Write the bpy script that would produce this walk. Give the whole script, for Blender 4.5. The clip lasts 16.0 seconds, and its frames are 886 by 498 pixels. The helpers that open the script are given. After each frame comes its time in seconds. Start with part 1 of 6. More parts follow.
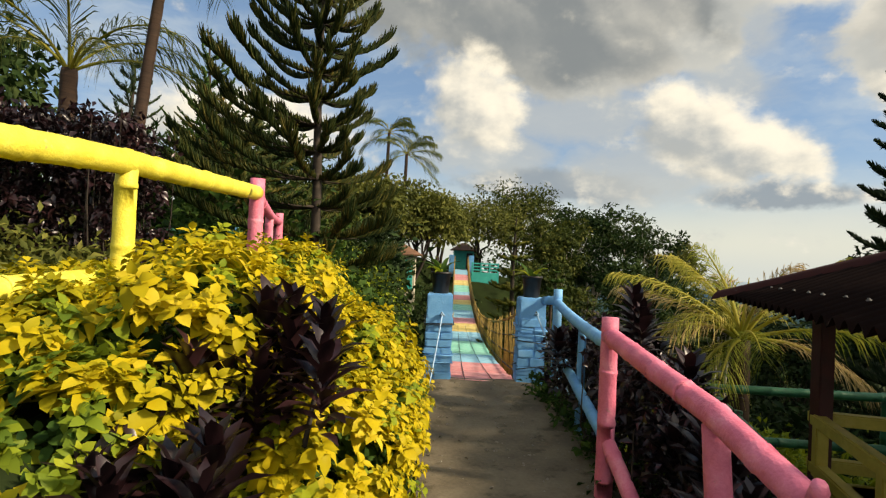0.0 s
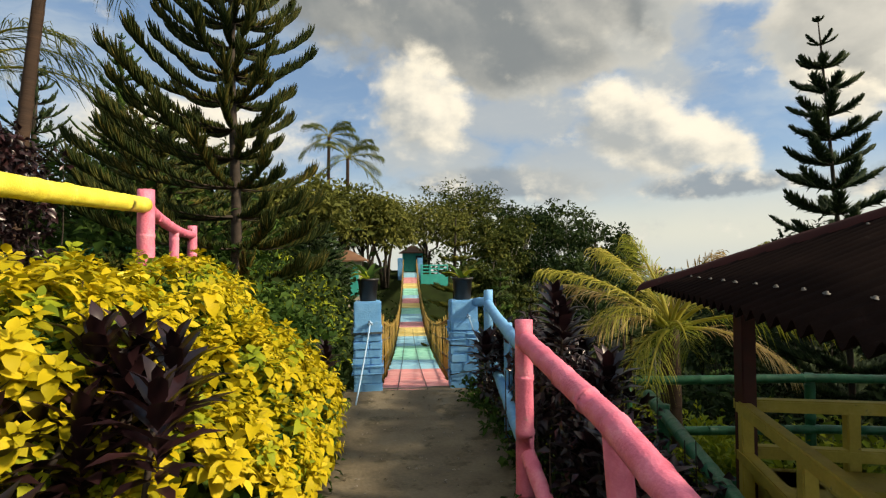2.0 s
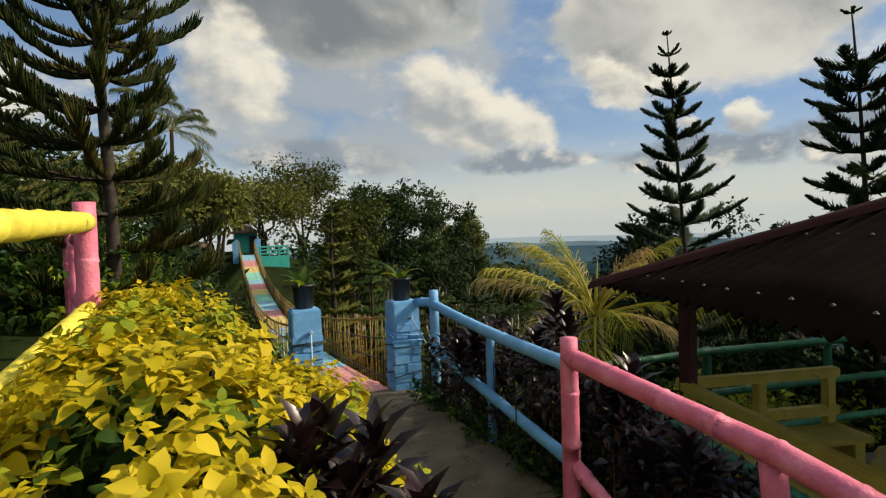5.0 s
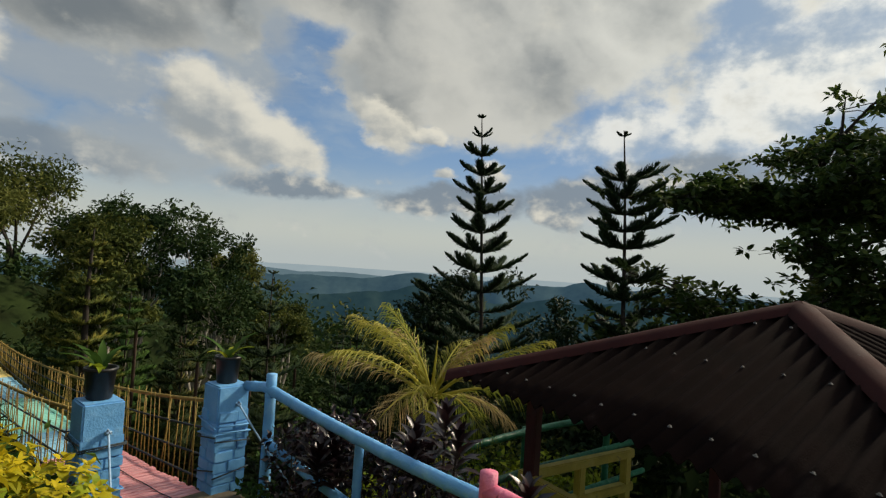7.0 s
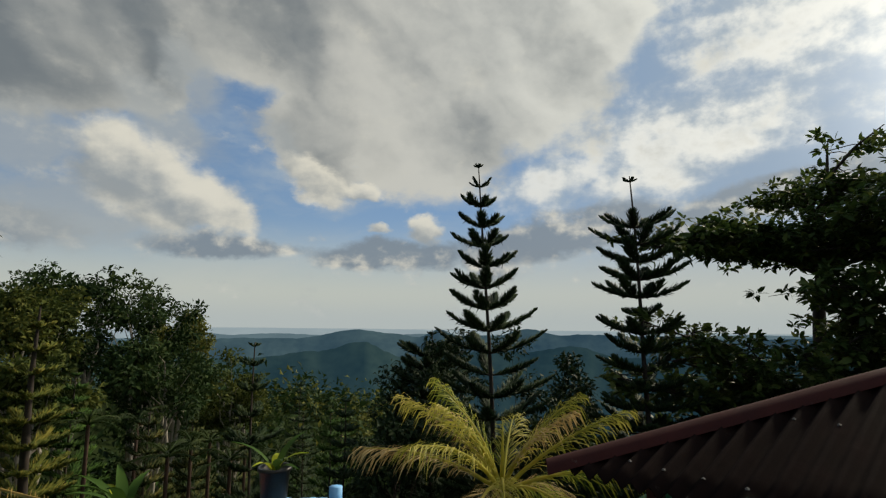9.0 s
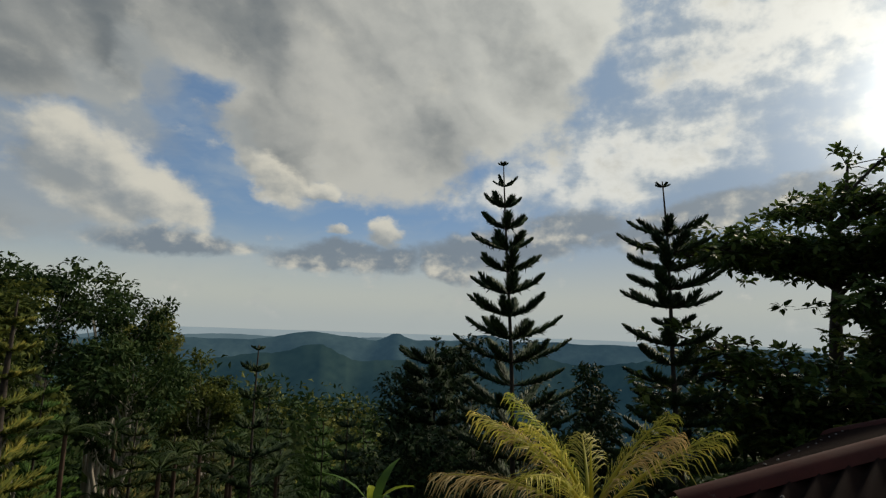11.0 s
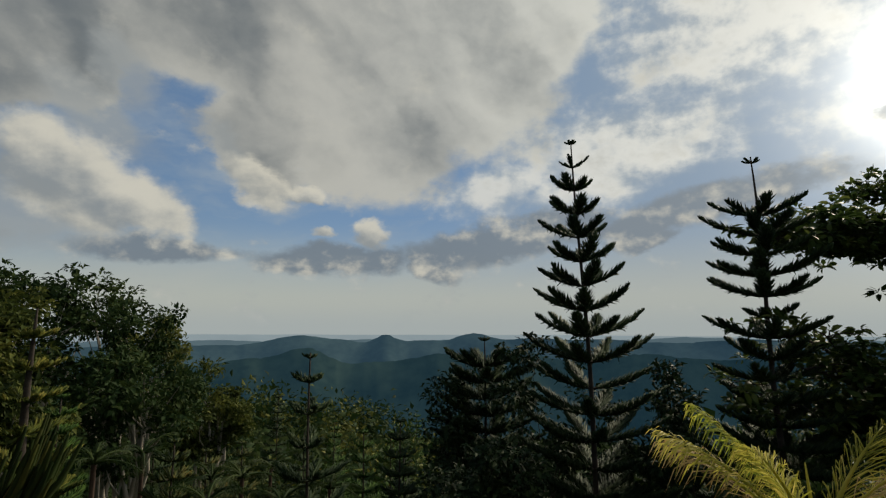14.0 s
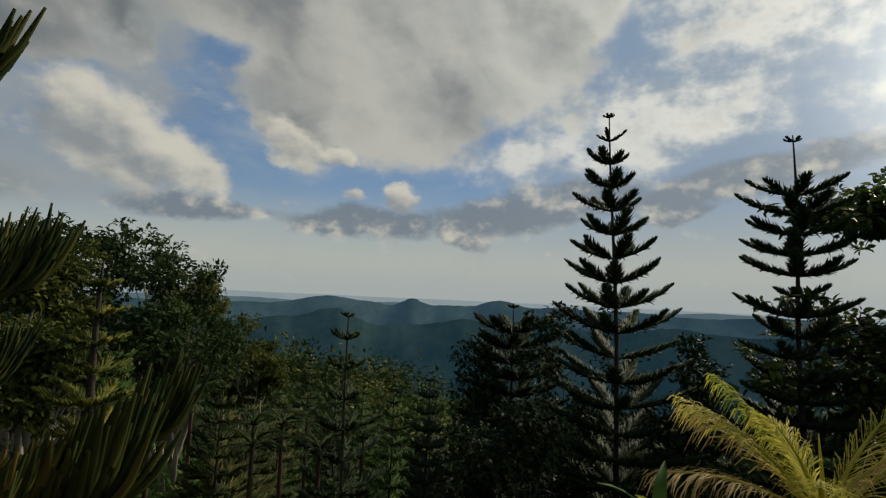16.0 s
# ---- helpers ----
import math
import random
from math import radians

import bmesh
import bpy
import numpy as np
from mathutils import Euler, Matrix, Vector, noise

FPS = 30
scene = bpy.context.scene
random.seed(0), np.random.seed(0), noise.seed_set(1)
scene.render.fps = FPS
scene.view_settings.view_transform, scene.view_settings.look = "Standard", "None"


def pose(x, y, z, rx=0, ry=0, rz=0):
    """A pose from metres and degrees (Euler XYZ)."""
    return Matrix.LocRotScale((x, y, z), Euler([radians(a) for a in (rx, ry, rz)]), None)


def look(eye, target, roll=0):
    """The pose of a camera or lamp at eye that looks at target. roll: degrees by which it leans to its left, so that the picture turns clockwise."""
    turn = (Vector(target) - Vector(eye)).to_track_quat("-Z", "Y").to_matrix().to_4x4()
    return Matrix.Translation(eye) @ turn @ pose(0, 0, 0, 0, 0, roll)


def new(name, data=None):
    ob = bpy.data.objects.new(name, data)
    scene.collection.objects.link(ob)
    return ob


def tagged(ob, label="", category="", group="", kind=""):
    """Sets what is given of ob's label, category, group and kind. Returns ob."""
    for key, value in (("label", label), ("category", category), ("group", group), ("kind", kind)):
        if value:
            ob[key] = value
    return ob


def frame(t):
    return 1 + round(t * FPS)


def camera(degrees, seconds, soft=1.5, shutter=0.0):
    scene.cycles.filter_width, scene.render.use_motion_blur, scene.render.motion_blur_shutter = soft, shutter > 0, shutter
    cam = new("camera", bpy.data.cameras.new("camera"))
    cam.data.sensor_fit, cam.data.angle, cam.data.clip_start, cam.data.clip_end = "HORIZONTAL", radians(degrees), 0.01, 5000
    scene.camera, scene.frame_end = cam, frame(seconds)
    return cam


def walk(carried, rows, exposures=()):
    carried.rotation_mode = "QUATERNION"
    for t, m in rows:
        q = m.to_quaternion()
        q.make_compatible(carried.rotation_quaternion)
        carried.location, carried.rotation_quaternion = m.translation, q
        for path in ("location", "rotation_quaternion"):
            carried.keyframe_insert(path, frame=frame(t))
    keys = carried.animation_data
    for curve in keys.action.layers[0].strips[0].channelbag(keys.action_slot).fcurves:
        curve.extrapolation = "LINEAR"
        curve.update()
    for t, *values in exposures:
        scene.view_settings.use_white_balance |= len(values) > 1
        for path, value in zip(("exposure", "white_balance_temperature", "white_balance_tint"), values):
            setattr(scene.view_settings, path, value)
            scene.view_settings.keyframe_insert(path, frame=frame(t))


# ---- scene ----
cam = camera(78.3, 16.0, soft=1.25)
PATH = [
    (0, (0.065, 0.383, 1.475), (0.094, 2.382, 1.509), 2.7),
    (0.5, (0.198, 0.572, 1.476), (0.433, 2.558, 1.51), 2.1),
    (1, (0.296, 0.596, 1.488), (0.605, 2.572, 1.499), 1.0),
    (1.5, (0.356, 0.609, 1.497), (0.636, 2.589, 1.528), -0.5),
    (2, (0.392, 0.628, 1.504), (0.595, 2.617, 1.549), -0.5),
    (2.5, (0.336, 0.632, 1.52), (0.56, 2.617, 1.598), 0.4),
    (3, (0.162, 0.708, 1.535), (0.372, 2.694, 1.645), 2.1),
    (3.5, (-0.125, 0.793, 1.566), (0.259, 2.751, 1.705), 3.5),
    (3.7, (-0.243, 0.825, 1.58), (0.19, 2.777, 1.629), 0.4),
    (5.8, (-1.179, 1.424, 2.075), (-0.161, 3.145, 2.016), 3.2),
    (6, (-1.259, 1.528, 2.14), (-0.181, 3.211, 2.063), 4.4),
    (6.5, (-1.414, 1.719, 2.288), (-0.124, 3.234, 2.087), 3.2),
    (7, (-1.471, 1.982, 2.35), (0.035, 3.298, 2.407), 3.6),
    (7.5, (-1.491, 2.359, 2.445), (-0.025, 3.699, 2.679), 6.0),
    (8, (-1.477, 2.77, 2.403), (0.113, 3.951, 2.676), 4.4),
    (8.5, (-1.487, 3.22, 2.385), (0.182, 4.295, 2.624), 0.7),
    (9, (-1.613, 3.565, 2.449), (0.018, 4.693, 2.707), 0.4),
    (11.5, (-1.694, 5.205, 2.447), (0.028, 6.178, 2.744), 1.9),
    (12, (-1.708, 5.447, 2.432), (-0.04, 6.481, 2.817), 3.2),
    (12.5, (-1.686, 5.879, 2.437), (-0.014, 6.916, 2.794), 3.8),
    (13, (-1.517, 6.28, 2.433), (0.239, 7.205, 2.676), 2.7),
    (13.5, (-1.402, 6.516, 2.41), (0.31, 7.5, 2.726), 5.6),
    (14, (-1.398, 6.677, 2.425), (0.335, 7.635, 2.701), 0.0),
    (14.5, (-1.593, 6.627, 2.418), (0.232, 7.419, 2.615), 0.3),
    (15, (-1.662, 6.595, 2.417), (0.098, 7.532, 2.573), 2.9),
    (15.5, (-1.719, 6.608, 2.435), (-0.018, 7.655, 2.533), 2.1),
    (16, (-1.71, 6.618, 2.417), (-0.016, 7.672, 2.567), 2.4),
]
walk(cam, [(t, look(eye, target, roll)) for t, eye, target, roll in PATH], exposures=[(0.0, 0.46, 7150, 10), (3.7, 0.36, 7050, 10), (5.8, 0.0, 6550, 10), (6.5, -0.08, 6500, 9), (8.0, -0.08, 6500, 8), (10.0, -0.25, 6500, 8), (16.0, -0.4, 6500, 8)])

# ---- world: sky with clouds, and the sun behind them ----
SUN_AZ, SUN_EL = 108.0, 33.0          # degrees clockwise from +y, degrees above the horizon
world = bpy.data.worlds.new("sky")
scene.world = world
world.use_nodes = True
wt = world.node_tree
wt.nodes.clear()


def wnode(kind, **sets):
    n = wt.nodes.new(kind)
    for key, value in sets.items():
        n.inputs[key].default_value = value
    return n


def wmath(op, a, b=None, clamp=False):
    n = wt.nodes.new("ShaderNodeMath")
    n.operation, n.use_clamp = op, clamp
    for i, v in enumerate((a, b)):
        if v is None:
            continue
        if isinstance(v, (int, float)):
            n.inputs[i].default_value = v
        else:
            wt.links.new(v, n.inputs[i])
    return n.outputs[0]


def wrange(v, a, b, c, d):
    n = wt.nodes.new("ShaderNodeMapRange")
    n.interpolation_type = "SMOOTHSTEP"
    for i, q in enumerate((a, b, c, d)):
        n.inputs[1 + i].default_value = q
    wt.links.new(v, n.inputs[0])
    return n.outputs[0]


def wmix(fac, a, b):
    n = wt.nodes.new("ShaderNodeMix")
    n.data_type = "RGBA"
    for sock, v in ((n.inputs[0], fac), (n.inputs[6], a), (n.inputs[7], b)):
        if isinstance(v, (int, float)):
            sock.default_value = v
        elif isinstance(v, tuple):
            sock.default_value = (*v, 1)
        else:
            wt.links.new(v, sock)
    return n.outputs[2]


wcoord = wt.nodes.new("ShaderNodeTexCoord").outputs["Generated"]
wsep = wt.nodes.new("ShaderNodeSeparateXYZ")
wt.links.new(wcoord, wsep.inputs[0])
az = wmath("MULTIPLY", wmath("ARCTAN2", wsep.outputs[0], wsep.outputs[1]), 180 / math.pi)
el = wmath("MULTIPLY", wmath("ARCSINE", wsep.outputs[2]), 180 / math.pi)
wcomb = wt.nodes.new("ShaderNodeCombineXYZ")
wt.links.new(az, wcomb.inputs[0])
wt.links.new(el, wcomb.inputs[1])
angles = wcomb.outputs[0]


def wnoise(vec, scale, detail, rough, stretch=(1, 1, 1), shift=(0, 0, 0)):
    m = wt.nodes.new("ShaderNodeMapping")
    m.inputs["Scale"].default_value = stretch
    m.inputs["Location"].default_value = shift
    wt.links.new(vec, m.inputs[0])
    n = wnode("ShaderNodeTexNoise", Scale=scale, Detail=detail, Roughness=rough)
    wt.links.new(m.outputs[0], n.inputs["Vector"])
    return n


warp = wnoise(angles, 0.11, 5, 0.6, (1, 1.5, 1))
wadd = wt.nodes.new("ShaderNodeVectorMath")
wadd.operation = "MULTIPLY_ADD"
wt.links.new(warp.outputs["Color"], wadd.inputs[0])
wadd.inputs[1].default_value = (7, 5, 0)
wt.links.new(angles, wadd.inputs[2])
warped = wadd.outputs[0]                       # angles, pushed about by noise (mean shift 3.5, 2.5)


def cloud(az0, el0, raz, rel, turn=0.0, shaded=False):
    """1 in the middle of a cloud of that half-size, 0 at its rim."""
    m = wt.nodes.new("ShaderNodeMapping")
    m.vector_type = "TEXTURE"
    m.inputs["Location"].default_value = (az0 + 3.5, el0 + 2.5, 0)
    m.inputs["Rotation"].default_value = (0, 0, radians(turn))
    m.inputs["Scale"].default_value = (raz, rel, 1)
    wt.links.new(warped, m.inputs[0])
    g = wt.nodes.new("ShaderNodeTexGradient")
    g.gradient_type = "SPHERICAL"
    wt.links.new(m.outputs[0], g.inputs[0])
    if not shaded:
        return g.outputs["Fac"]
    y = wt.nodes.new("ShaderNodeSeparateXYZ")
    wt.links.new(m.outputs[0], y.inputs[0])
    return g.outputs["Fac"], wmath("MULTIPLY", wmath("ADD", wmath("MULTIPLY", y.outputs[1], 0.8), wmath("MULTIPLY", y.outputs[0], 0.25)), wrange(g.outputs["Fac"], 0.0, 0.40, 0, 1))


def union(parts):
    out = parts[0]
    for p in parts[1:]:
        out = wmath("MAXIMUM", out, p)
    return out


def lean_noise(scale, detail, rough, turn, along, across, shift=(0, 0, 0)):
    """Noise drawn out along a slant of the sky."""
    m = wt.nodes.new("ShaderNodeMapping")
    m.vector_type = "TEXTURE"
    m.inputs["Location"].default_value = shift
    m.inputs["Rotation"].default_value = (0, 0, radians(turn))
    m.inputs["Scale"].default_value = (along, across, 1)
    wt.links.new(warped, m.inputs[0])
    n = wnode("ShaderNodeTexNoise", Scale=scale, Detail=detail, Roughness=rough)
    wt.links.new(m.outputs[0], n.inputs["Vector"])
    return n.outputs["Fac"]


fine = wnoise(angles, 0.20, 6, 0.55, (1, 1.3, 1)).outputs["Fac"]
fine_sunward = wnoise(angles, 0.20, 6, 0.55, (1, 1.3, 1), (-1.1, -1.3, 0)).outputs["Fac"]
relief = wmath("SUBTRACT", fine, fine_sunward)      # sides of the billows that face the light
tiny = wnoise(angles, 0.75, 4, 0.6, (1, 1.4, 1)).outputs["Fac"]
bands = lean_noise(0.105, 4, 0.45, -48, 2.4, 1.0)
streak = lean_noise(0.13, 5, 0.6, 8, 2.6, 0.8, (7, 3, 0))

# the high grey deck with its rounded lower rim, and the cumulus below it
deck_cloud = union([cloud(57, 30, 22, 15.5, -8), cloud(8, 33, 30, 16, -4), cloud(50, 23, 17, 10.5, -18), cloud(-40, 36, 40, 14), cloud(66, 31, 16, 12, 30),
                    cloud(180, 45, 90, 22), cloud(-130, 45, 70, 22), cloud(14, 23.5, 15, 7.5, -4), cloud(33, 32, 24, 11, 0), cloud(42, 18.5, 7, 5.5, -38), cloud(24.5, 23, 5.5, 4.5, -30)])
heaps = [cloud(26.5, 12.3, 8.5, 5.2, -28, True), cloud(3.5, 16, 7.0, 5.8, -35, True), cloud(31.5, 10.8, 6, 3.6, -18, True), cloud(23, 14.5, 4.5, 4.6, 0, True), cloud(41.5, 14.6, 6.0, 2.2, -28, True), cloud(46.5, 13.4, 3.0, 1.2, 4, True), cloud(-20, 12, 14, 5, 0, True),
         cloud(53.5, 9.6, 2.6, 1.7, 0, True), cloud(49, 9.4, 1.6, 1.0, 0, True)]
heap_cloud = union([h[0] for h in heaps])
heap_side = heaps[0][1]
for h in heaps[1:]:
    heap_side = wmath("ADD", heap_side, h[1])
low_cloud = union([cloud(50, 6.8, 11, 2.0, 4), cloud(66, 8.8, 13, 2.6, 9), cloud(60, 6.3, 4, 1.6, -20), cloud(33, 6.6, 9, 1.6), cloud(86, 11.0, 17, 2.6, 9), cloud(74, 10.2, 9, 2.2, 6), cloud(103.5, 18.0, 3.6, 1.3, 5), cloud(12, 8, 13, 2.6), cloud(82, 8.4, 5, 1.2, 6)])
shade_heap = union([cloud(20, 9.3, 11, 4.6, -6), cloud(5, 11.5, 10, 3.8, 0), cloud(27, 18.6, 8, 3.4, -36), cloud(14, 15, 10, 4, 0), cloud(29.5, 22.5, 5.5, 3.2, -42), cloud(38.5, 17.5, 5, 2.0, -40)])
veil = union([cloud(80, 17.5, 18, 6.5, 12), cloud(92, 27, 20, 10), cloud(76, 14.5, 12, 4, 10), cloud(112, 22, 24, 16), cloud(67, 14, 9, 4, 10)])


def body(density, soft, gain, small=0.0):
    d = wmath("ADD", density, wmath("MULTIPLY", wmath("SUBTRACT", fine, 0.5), gain))
    if small:
        d = wmath("ADD", d, wmath("MULTIPLY", wmath("SUBTRACT", tiny, 0.5), small))
    return wrange(d, 0.02, soft, 0, 1), d


deck_a, deck_d = body(deck_cloud, 0.22, 0.34, 0.08)
heap_a, heap_d = body(heap_cloud, 0.48, 0.70, 0.20)
low_a, low_d = body(low_cloud, 0.50, 0.9, 0.25)
shade_a, shade_d = body(shade_heap, 0.6, 0.6)
veil_a, veil_d = body(veil, 0.75, 1.3, 0.3)

sky = wt.nodes.new("ShaderNodeTexSky")
sky.sky_type, sky.sun_disc = "NISHITA", False
sky.sun_elevation, sky.sun_rotation = radians(SUN_EL), radians(SUN_AZ)
sky.altitude, sky.dust_density, sky.ozone_density = 400, 1.2, 2.0
wdot = wt.nodes.new("ShaderNodeVectorMath")
wdot.operation = "DOT_PRODUCT"
wt.links.new(wcoord, wdot.inputs[0])
sa, se = radians(SUN_AZ), radians(SUN_EL)
SUN_DIR = Vector((math.sin(sa) * math.cos(se), math.cos(sa) * math.cos(se), math.sin(se)))
wdot.inputs[1].default_value = SUN_DIR
near_sun_raw = wdot.outputs["Value"]
wscale = wt.nodes.new("ShaderNodeVectorMath")
wscale.operation = "SCALE"
wscale.inputs[3].default_value = 0.10
wt.links.new(sky.outputs[0], wscale.inputs[0])
colour = wmix(wrange(near_sun_raw, 0.30, 0.9, 0.35, 0.85), wscale.outputs[0], (0.14, 0.285, 0.53))

# closeness to the sun brightens the thin parts of the clouds
near_sun = wrange(near_sun_raw, 0.55, 1.0, 0, 1)

colour = wmix(wmath("MAXIMUM", wrange(streak, 0.42, 0.70, 0.05, 0.62), wrange(az, 50, 85, 0.0, 0.6)), colour, (0.42, 0.49, 0.55))
colour = wmix(wmath("MULTIPLY", wrange(el, 11, 1.5, 0, 1), 0.88), colour, (0.575, 0.590, 0.525))
veil_tone = wmath("ADD", wmath("MULTIPLY", relief, 2.2), veil_d)
colour = wmix(wmath("MULTIPLY", veil_a, 0.85), colour, wmix(wrange(veil_tone, 0.0, 1.0, 0, 1), (0.46, 0.52, 0.57), wmix(near_sun, (0.80, 0.79, 0.74), (1.05, 1.02, 0.92))))
low_tone = wmath("ADD", wmath("MULTIPLY", relief, 3.6), 0.22)
colour = wmix(wmath("MULTIPLY", low_a, 0.92), colour, wmix(wrange(low_tone, 0.1, 1.1, 0, 1), wmix(near_sun, (0.225, 0.27, 0.32), (0.31, 0.35, 0.39)), (0.74, 0.70, 0.60)))
rim = wrange(deck_d, 0.12, 0.46, 0.50, 0.0)
# clouds behind the camera, mostly out of view, are brightened to fill the foreground
deck_tone = wmath("ADD", wmath("ADD", wmath("MULTIPLY", wmath("SUBTRACT", bands, 0.5), 3.2), wmath("MULTIPLY", relief, 0.7)), wmath("ADD", rim, wmath("ADD", wrange(az, 0, 66, -0.40, 0.58), wrange(wmath("ABSOLUTE", az), 95, 140, 0.0, 0.7))))
deck_shade = wmix(wrange(deck_tone, -0.65, 1.15, 0, 1), (0.185, 0.205, 0.215), wmix(wrange(wmath("ABSOLUTE", az), 98, 150, 0, 1), wmix(near_sun, (0.62, 0.605, 0.545), (0.87, 0.86, 0.78)), (1.12, 1.07, 0.95)))
colour = wmix(wmath("MULTIPLY", deck_a, 0.95), colour, deck_shade)
colour = wmix(wmath("MULTIPLY", shade_a, 0.70), colour, (0.39, 0.415, 0.42))
heap_tone = wmath("ADD", wmath("MULTIPLY", heap_side, 0.75), wmath("MULTIPLY", relief, 1.7))
colour = wmix(wmath("MULTIPLY", heap_a, 0.92), colour, wmix(wrange(heap_tone, -0.75, 0.55, 0, 1), (0.335, 0.36, 0.37), (0.80, 0.755, 0.64)))
colour = wmix(wrange(el, 3.2, -0.5, 0, 0.75), colour, (0.46, 0.51, 0.52))
# the sun's glow through the thin cloud round it
wglow = wt.nodes.new("ShaderNodeMix")
wglow.data_type, wglow.blend_type = "RGBA", "ADD"
wglow.inputs[0].default_value = 1.0
wt.links.new(colour, wglow.inputs[6])
wdot2 = wt.nodes.new("ShaderNodeVectorMath")
wdot2.operation = "DOT_PRODUCT"
wt.links.new(wcoord, wdot2.inputs[0])
ga, ge = radians(SUN_AZ - 1.5), radians(SUN_EL - 14)
wdot2.inputs[1].default_value = (math.sin(ga) * math.cos(ge), math.cos(ga) * math.cos(ge), math.sin(ge))
glow = wmath("ADD", wmath("MULTIPLY", wmath("POWER", wmath("MAXIMUM", wdot2.outputs["Value"], 0.0), 60.0), 0.8), wmath("MULTIPLY", wmath("POWER", wmath("MAXIMUM", wdot2.outputs["Value"], 0.0), 330.0), 3.6))
glow = wmath("MULTIPLY", glow, wrange(wmath("SUBTRACT", low_a, wmath("MULTIPLY", tiny, 0.2)), 0.0, 1.0, 1.0, 0.35))
wt.links.new(wmix(glow, (0, 0, 0), (1.0, 0.96, 0.86)), wglow.inputs[7])
colour = wglow.outputs[2]
wback = wnode("ShaderNodeBackground", Strength=1.0)
wt.links.new(colour, wback.inputs[0])
wout = wt.nodes.new("ShaderNodeOutputWorld")
wt.links.new(wback.outputs[0], wout.inputs[0])

sun_data = bpy.data.lights.new("sun", "SUN")
sun_data.energy, sun_data.angle, sun_data.color = 4.6, radians(6), (1.0, 0.87, 0.68)
sun = new("sun", sun_data)
sun.matrix_world = look(SUN_DIR * 50, (0, 0, 0))


# ---- materials ----
def ramp_colours(tree, fac, stops):
    n = tree.nodes.new("ShaderNodeValToRGB")
    while len(n.color_ramp.elements) < len(stops):
        n.color_ramp.elements.new(0.5)
    for e, (pos, c) in zip(n.color_ramp.elements, stops):
        e.position, e.color = pos, (*c, 1)
    tree.links.new(fac, n.inputs[0])
    return n.outputs[0]


def material(name, stops, rough=0.7, scale=6.0, bump=0.3, fine_scale=60.0, metallic=0.0, spec=0.4, grain=(1, 1, 1), wear=None):
    """Paint, earth, wood and stone: colour from coarse noise, relief from fine noise, and worn patches."""
    m = bpy.data.materials.new(name)
    m.use_nodes = True
    t = m.node_tree
    b = t.nodes["Principled BSDF"]
    b.inputs["Metallic"].default_value, b.inputs["Specular IOR Level"].default_value = metallic, spec
    tc = t.nodes.new("ShaderNodeTexCoord")
    mp = t.nodes.new("ShaderNodeMapping")
    mp.inputs["Scale"].default_value = grain
    t.links.new(tc.outputs["Object"], mp.inputs[0])
    coarse = t.nodes.new("ShaderNodeTexNoise")
    coarse.inputs["Scale"].default_value, coarse.inputs["Detail"].default_value = scale, 6
    small = t.nodes.new("ShaderNodeTexNoise")
    small.inputs["Scale"].default_value, small.inputs["Detail"].default_value = fine_scale, 4
    for n in (coarse, small):
        t.links.new(mp.outputs[0], n.inputs["Vector"])
    info = t.nodes.new("ShaderNodeObjectInfo")
    add = t.nodes.new("ShaderNodeMath")
    add.operation = "MULTIPLY_ADD"
    t.links.new(info.outputs["Random"], add.inputs[0])
    add.inputs[1].default_value = 0.16
    mixn = t.nodes.new("ShaderNodeMath")
    mixn.operation = "MULTIPLY_ADD"
    t.links.new(small.outputs["Fac"], mixn.inputs[0])
    mixn.inputs[1].default_value = 0.35
    sub = t.nodes.new("ShaderNodeMath")
    sub.operation = "MULTIPLY_ADD"
    t.links.new(coarse.outputs["Fac"], sub.inputs[0])
    sub.inputs[1].default_value, sub.inputs[2].default_value = 1.1, -0.31
    t.links.new(sub.outputs[0], mixn.inputs[2])
    t.links.new(mixn.outputs[0], add.inputs[2])
    colour = ramp_colours(t, add.outputs[0], stops)
    if wear:
        worn = t.nodes.new("ShaderNodeTexNoise")
        worn.inputs["Scale"].default_value, worn.inputs["Detail"].default_value = wear[1], 8
        worn.inputs["Roughness"].default_value = 0.7
        t.links.new(mp.outputs[0], worn.inputs["Vector"])
        wr = t.nodes.new("ShaderNodeMapRange")
        wr.inputs[1].default_value, wr.inputs[2].default_value = wear[2], wear[2] + 0.08
        t.links.new(worn.outputs["Fac"], wr.inputs[0])
        mx = t.nodes.new("ShaderNodeMix")
        mx.data_type = "RGBA"
        mx.inputs[7].default_value = (*wear[0], 1)
        t.links.new(wr.outputs[0], mx.inputs[0])
        t.links.new(colour, mx.inputs[6])
        colour = mx.outputs[2]
    t.links.new(colour, b.inputs["Base Color"])
    rr = t.nodes.new("ShaderNodeMapRange")
    rr.inputs[3].default_value, rr.inputs[4].default_value = max(0.05, rough - 0.15), min(1, rough + 0.15)
    t.links.new(coarse.outputs["Fac"], rr.inputs[0])
    t.links.new(rr.outputs[0], b.inputs["Roughness"])
    bp = t.nodes.new("ShaderNodeBump")
    bp.inputs["Strength"].default_value, bp.inputs["Distance"].default_value = bump, 0.01
    t.links.new(mixn.outputs[0], bp.inputs["Height"])
    t.links.new(bp.outputs[0], b.inputs["Normal"])
    return m


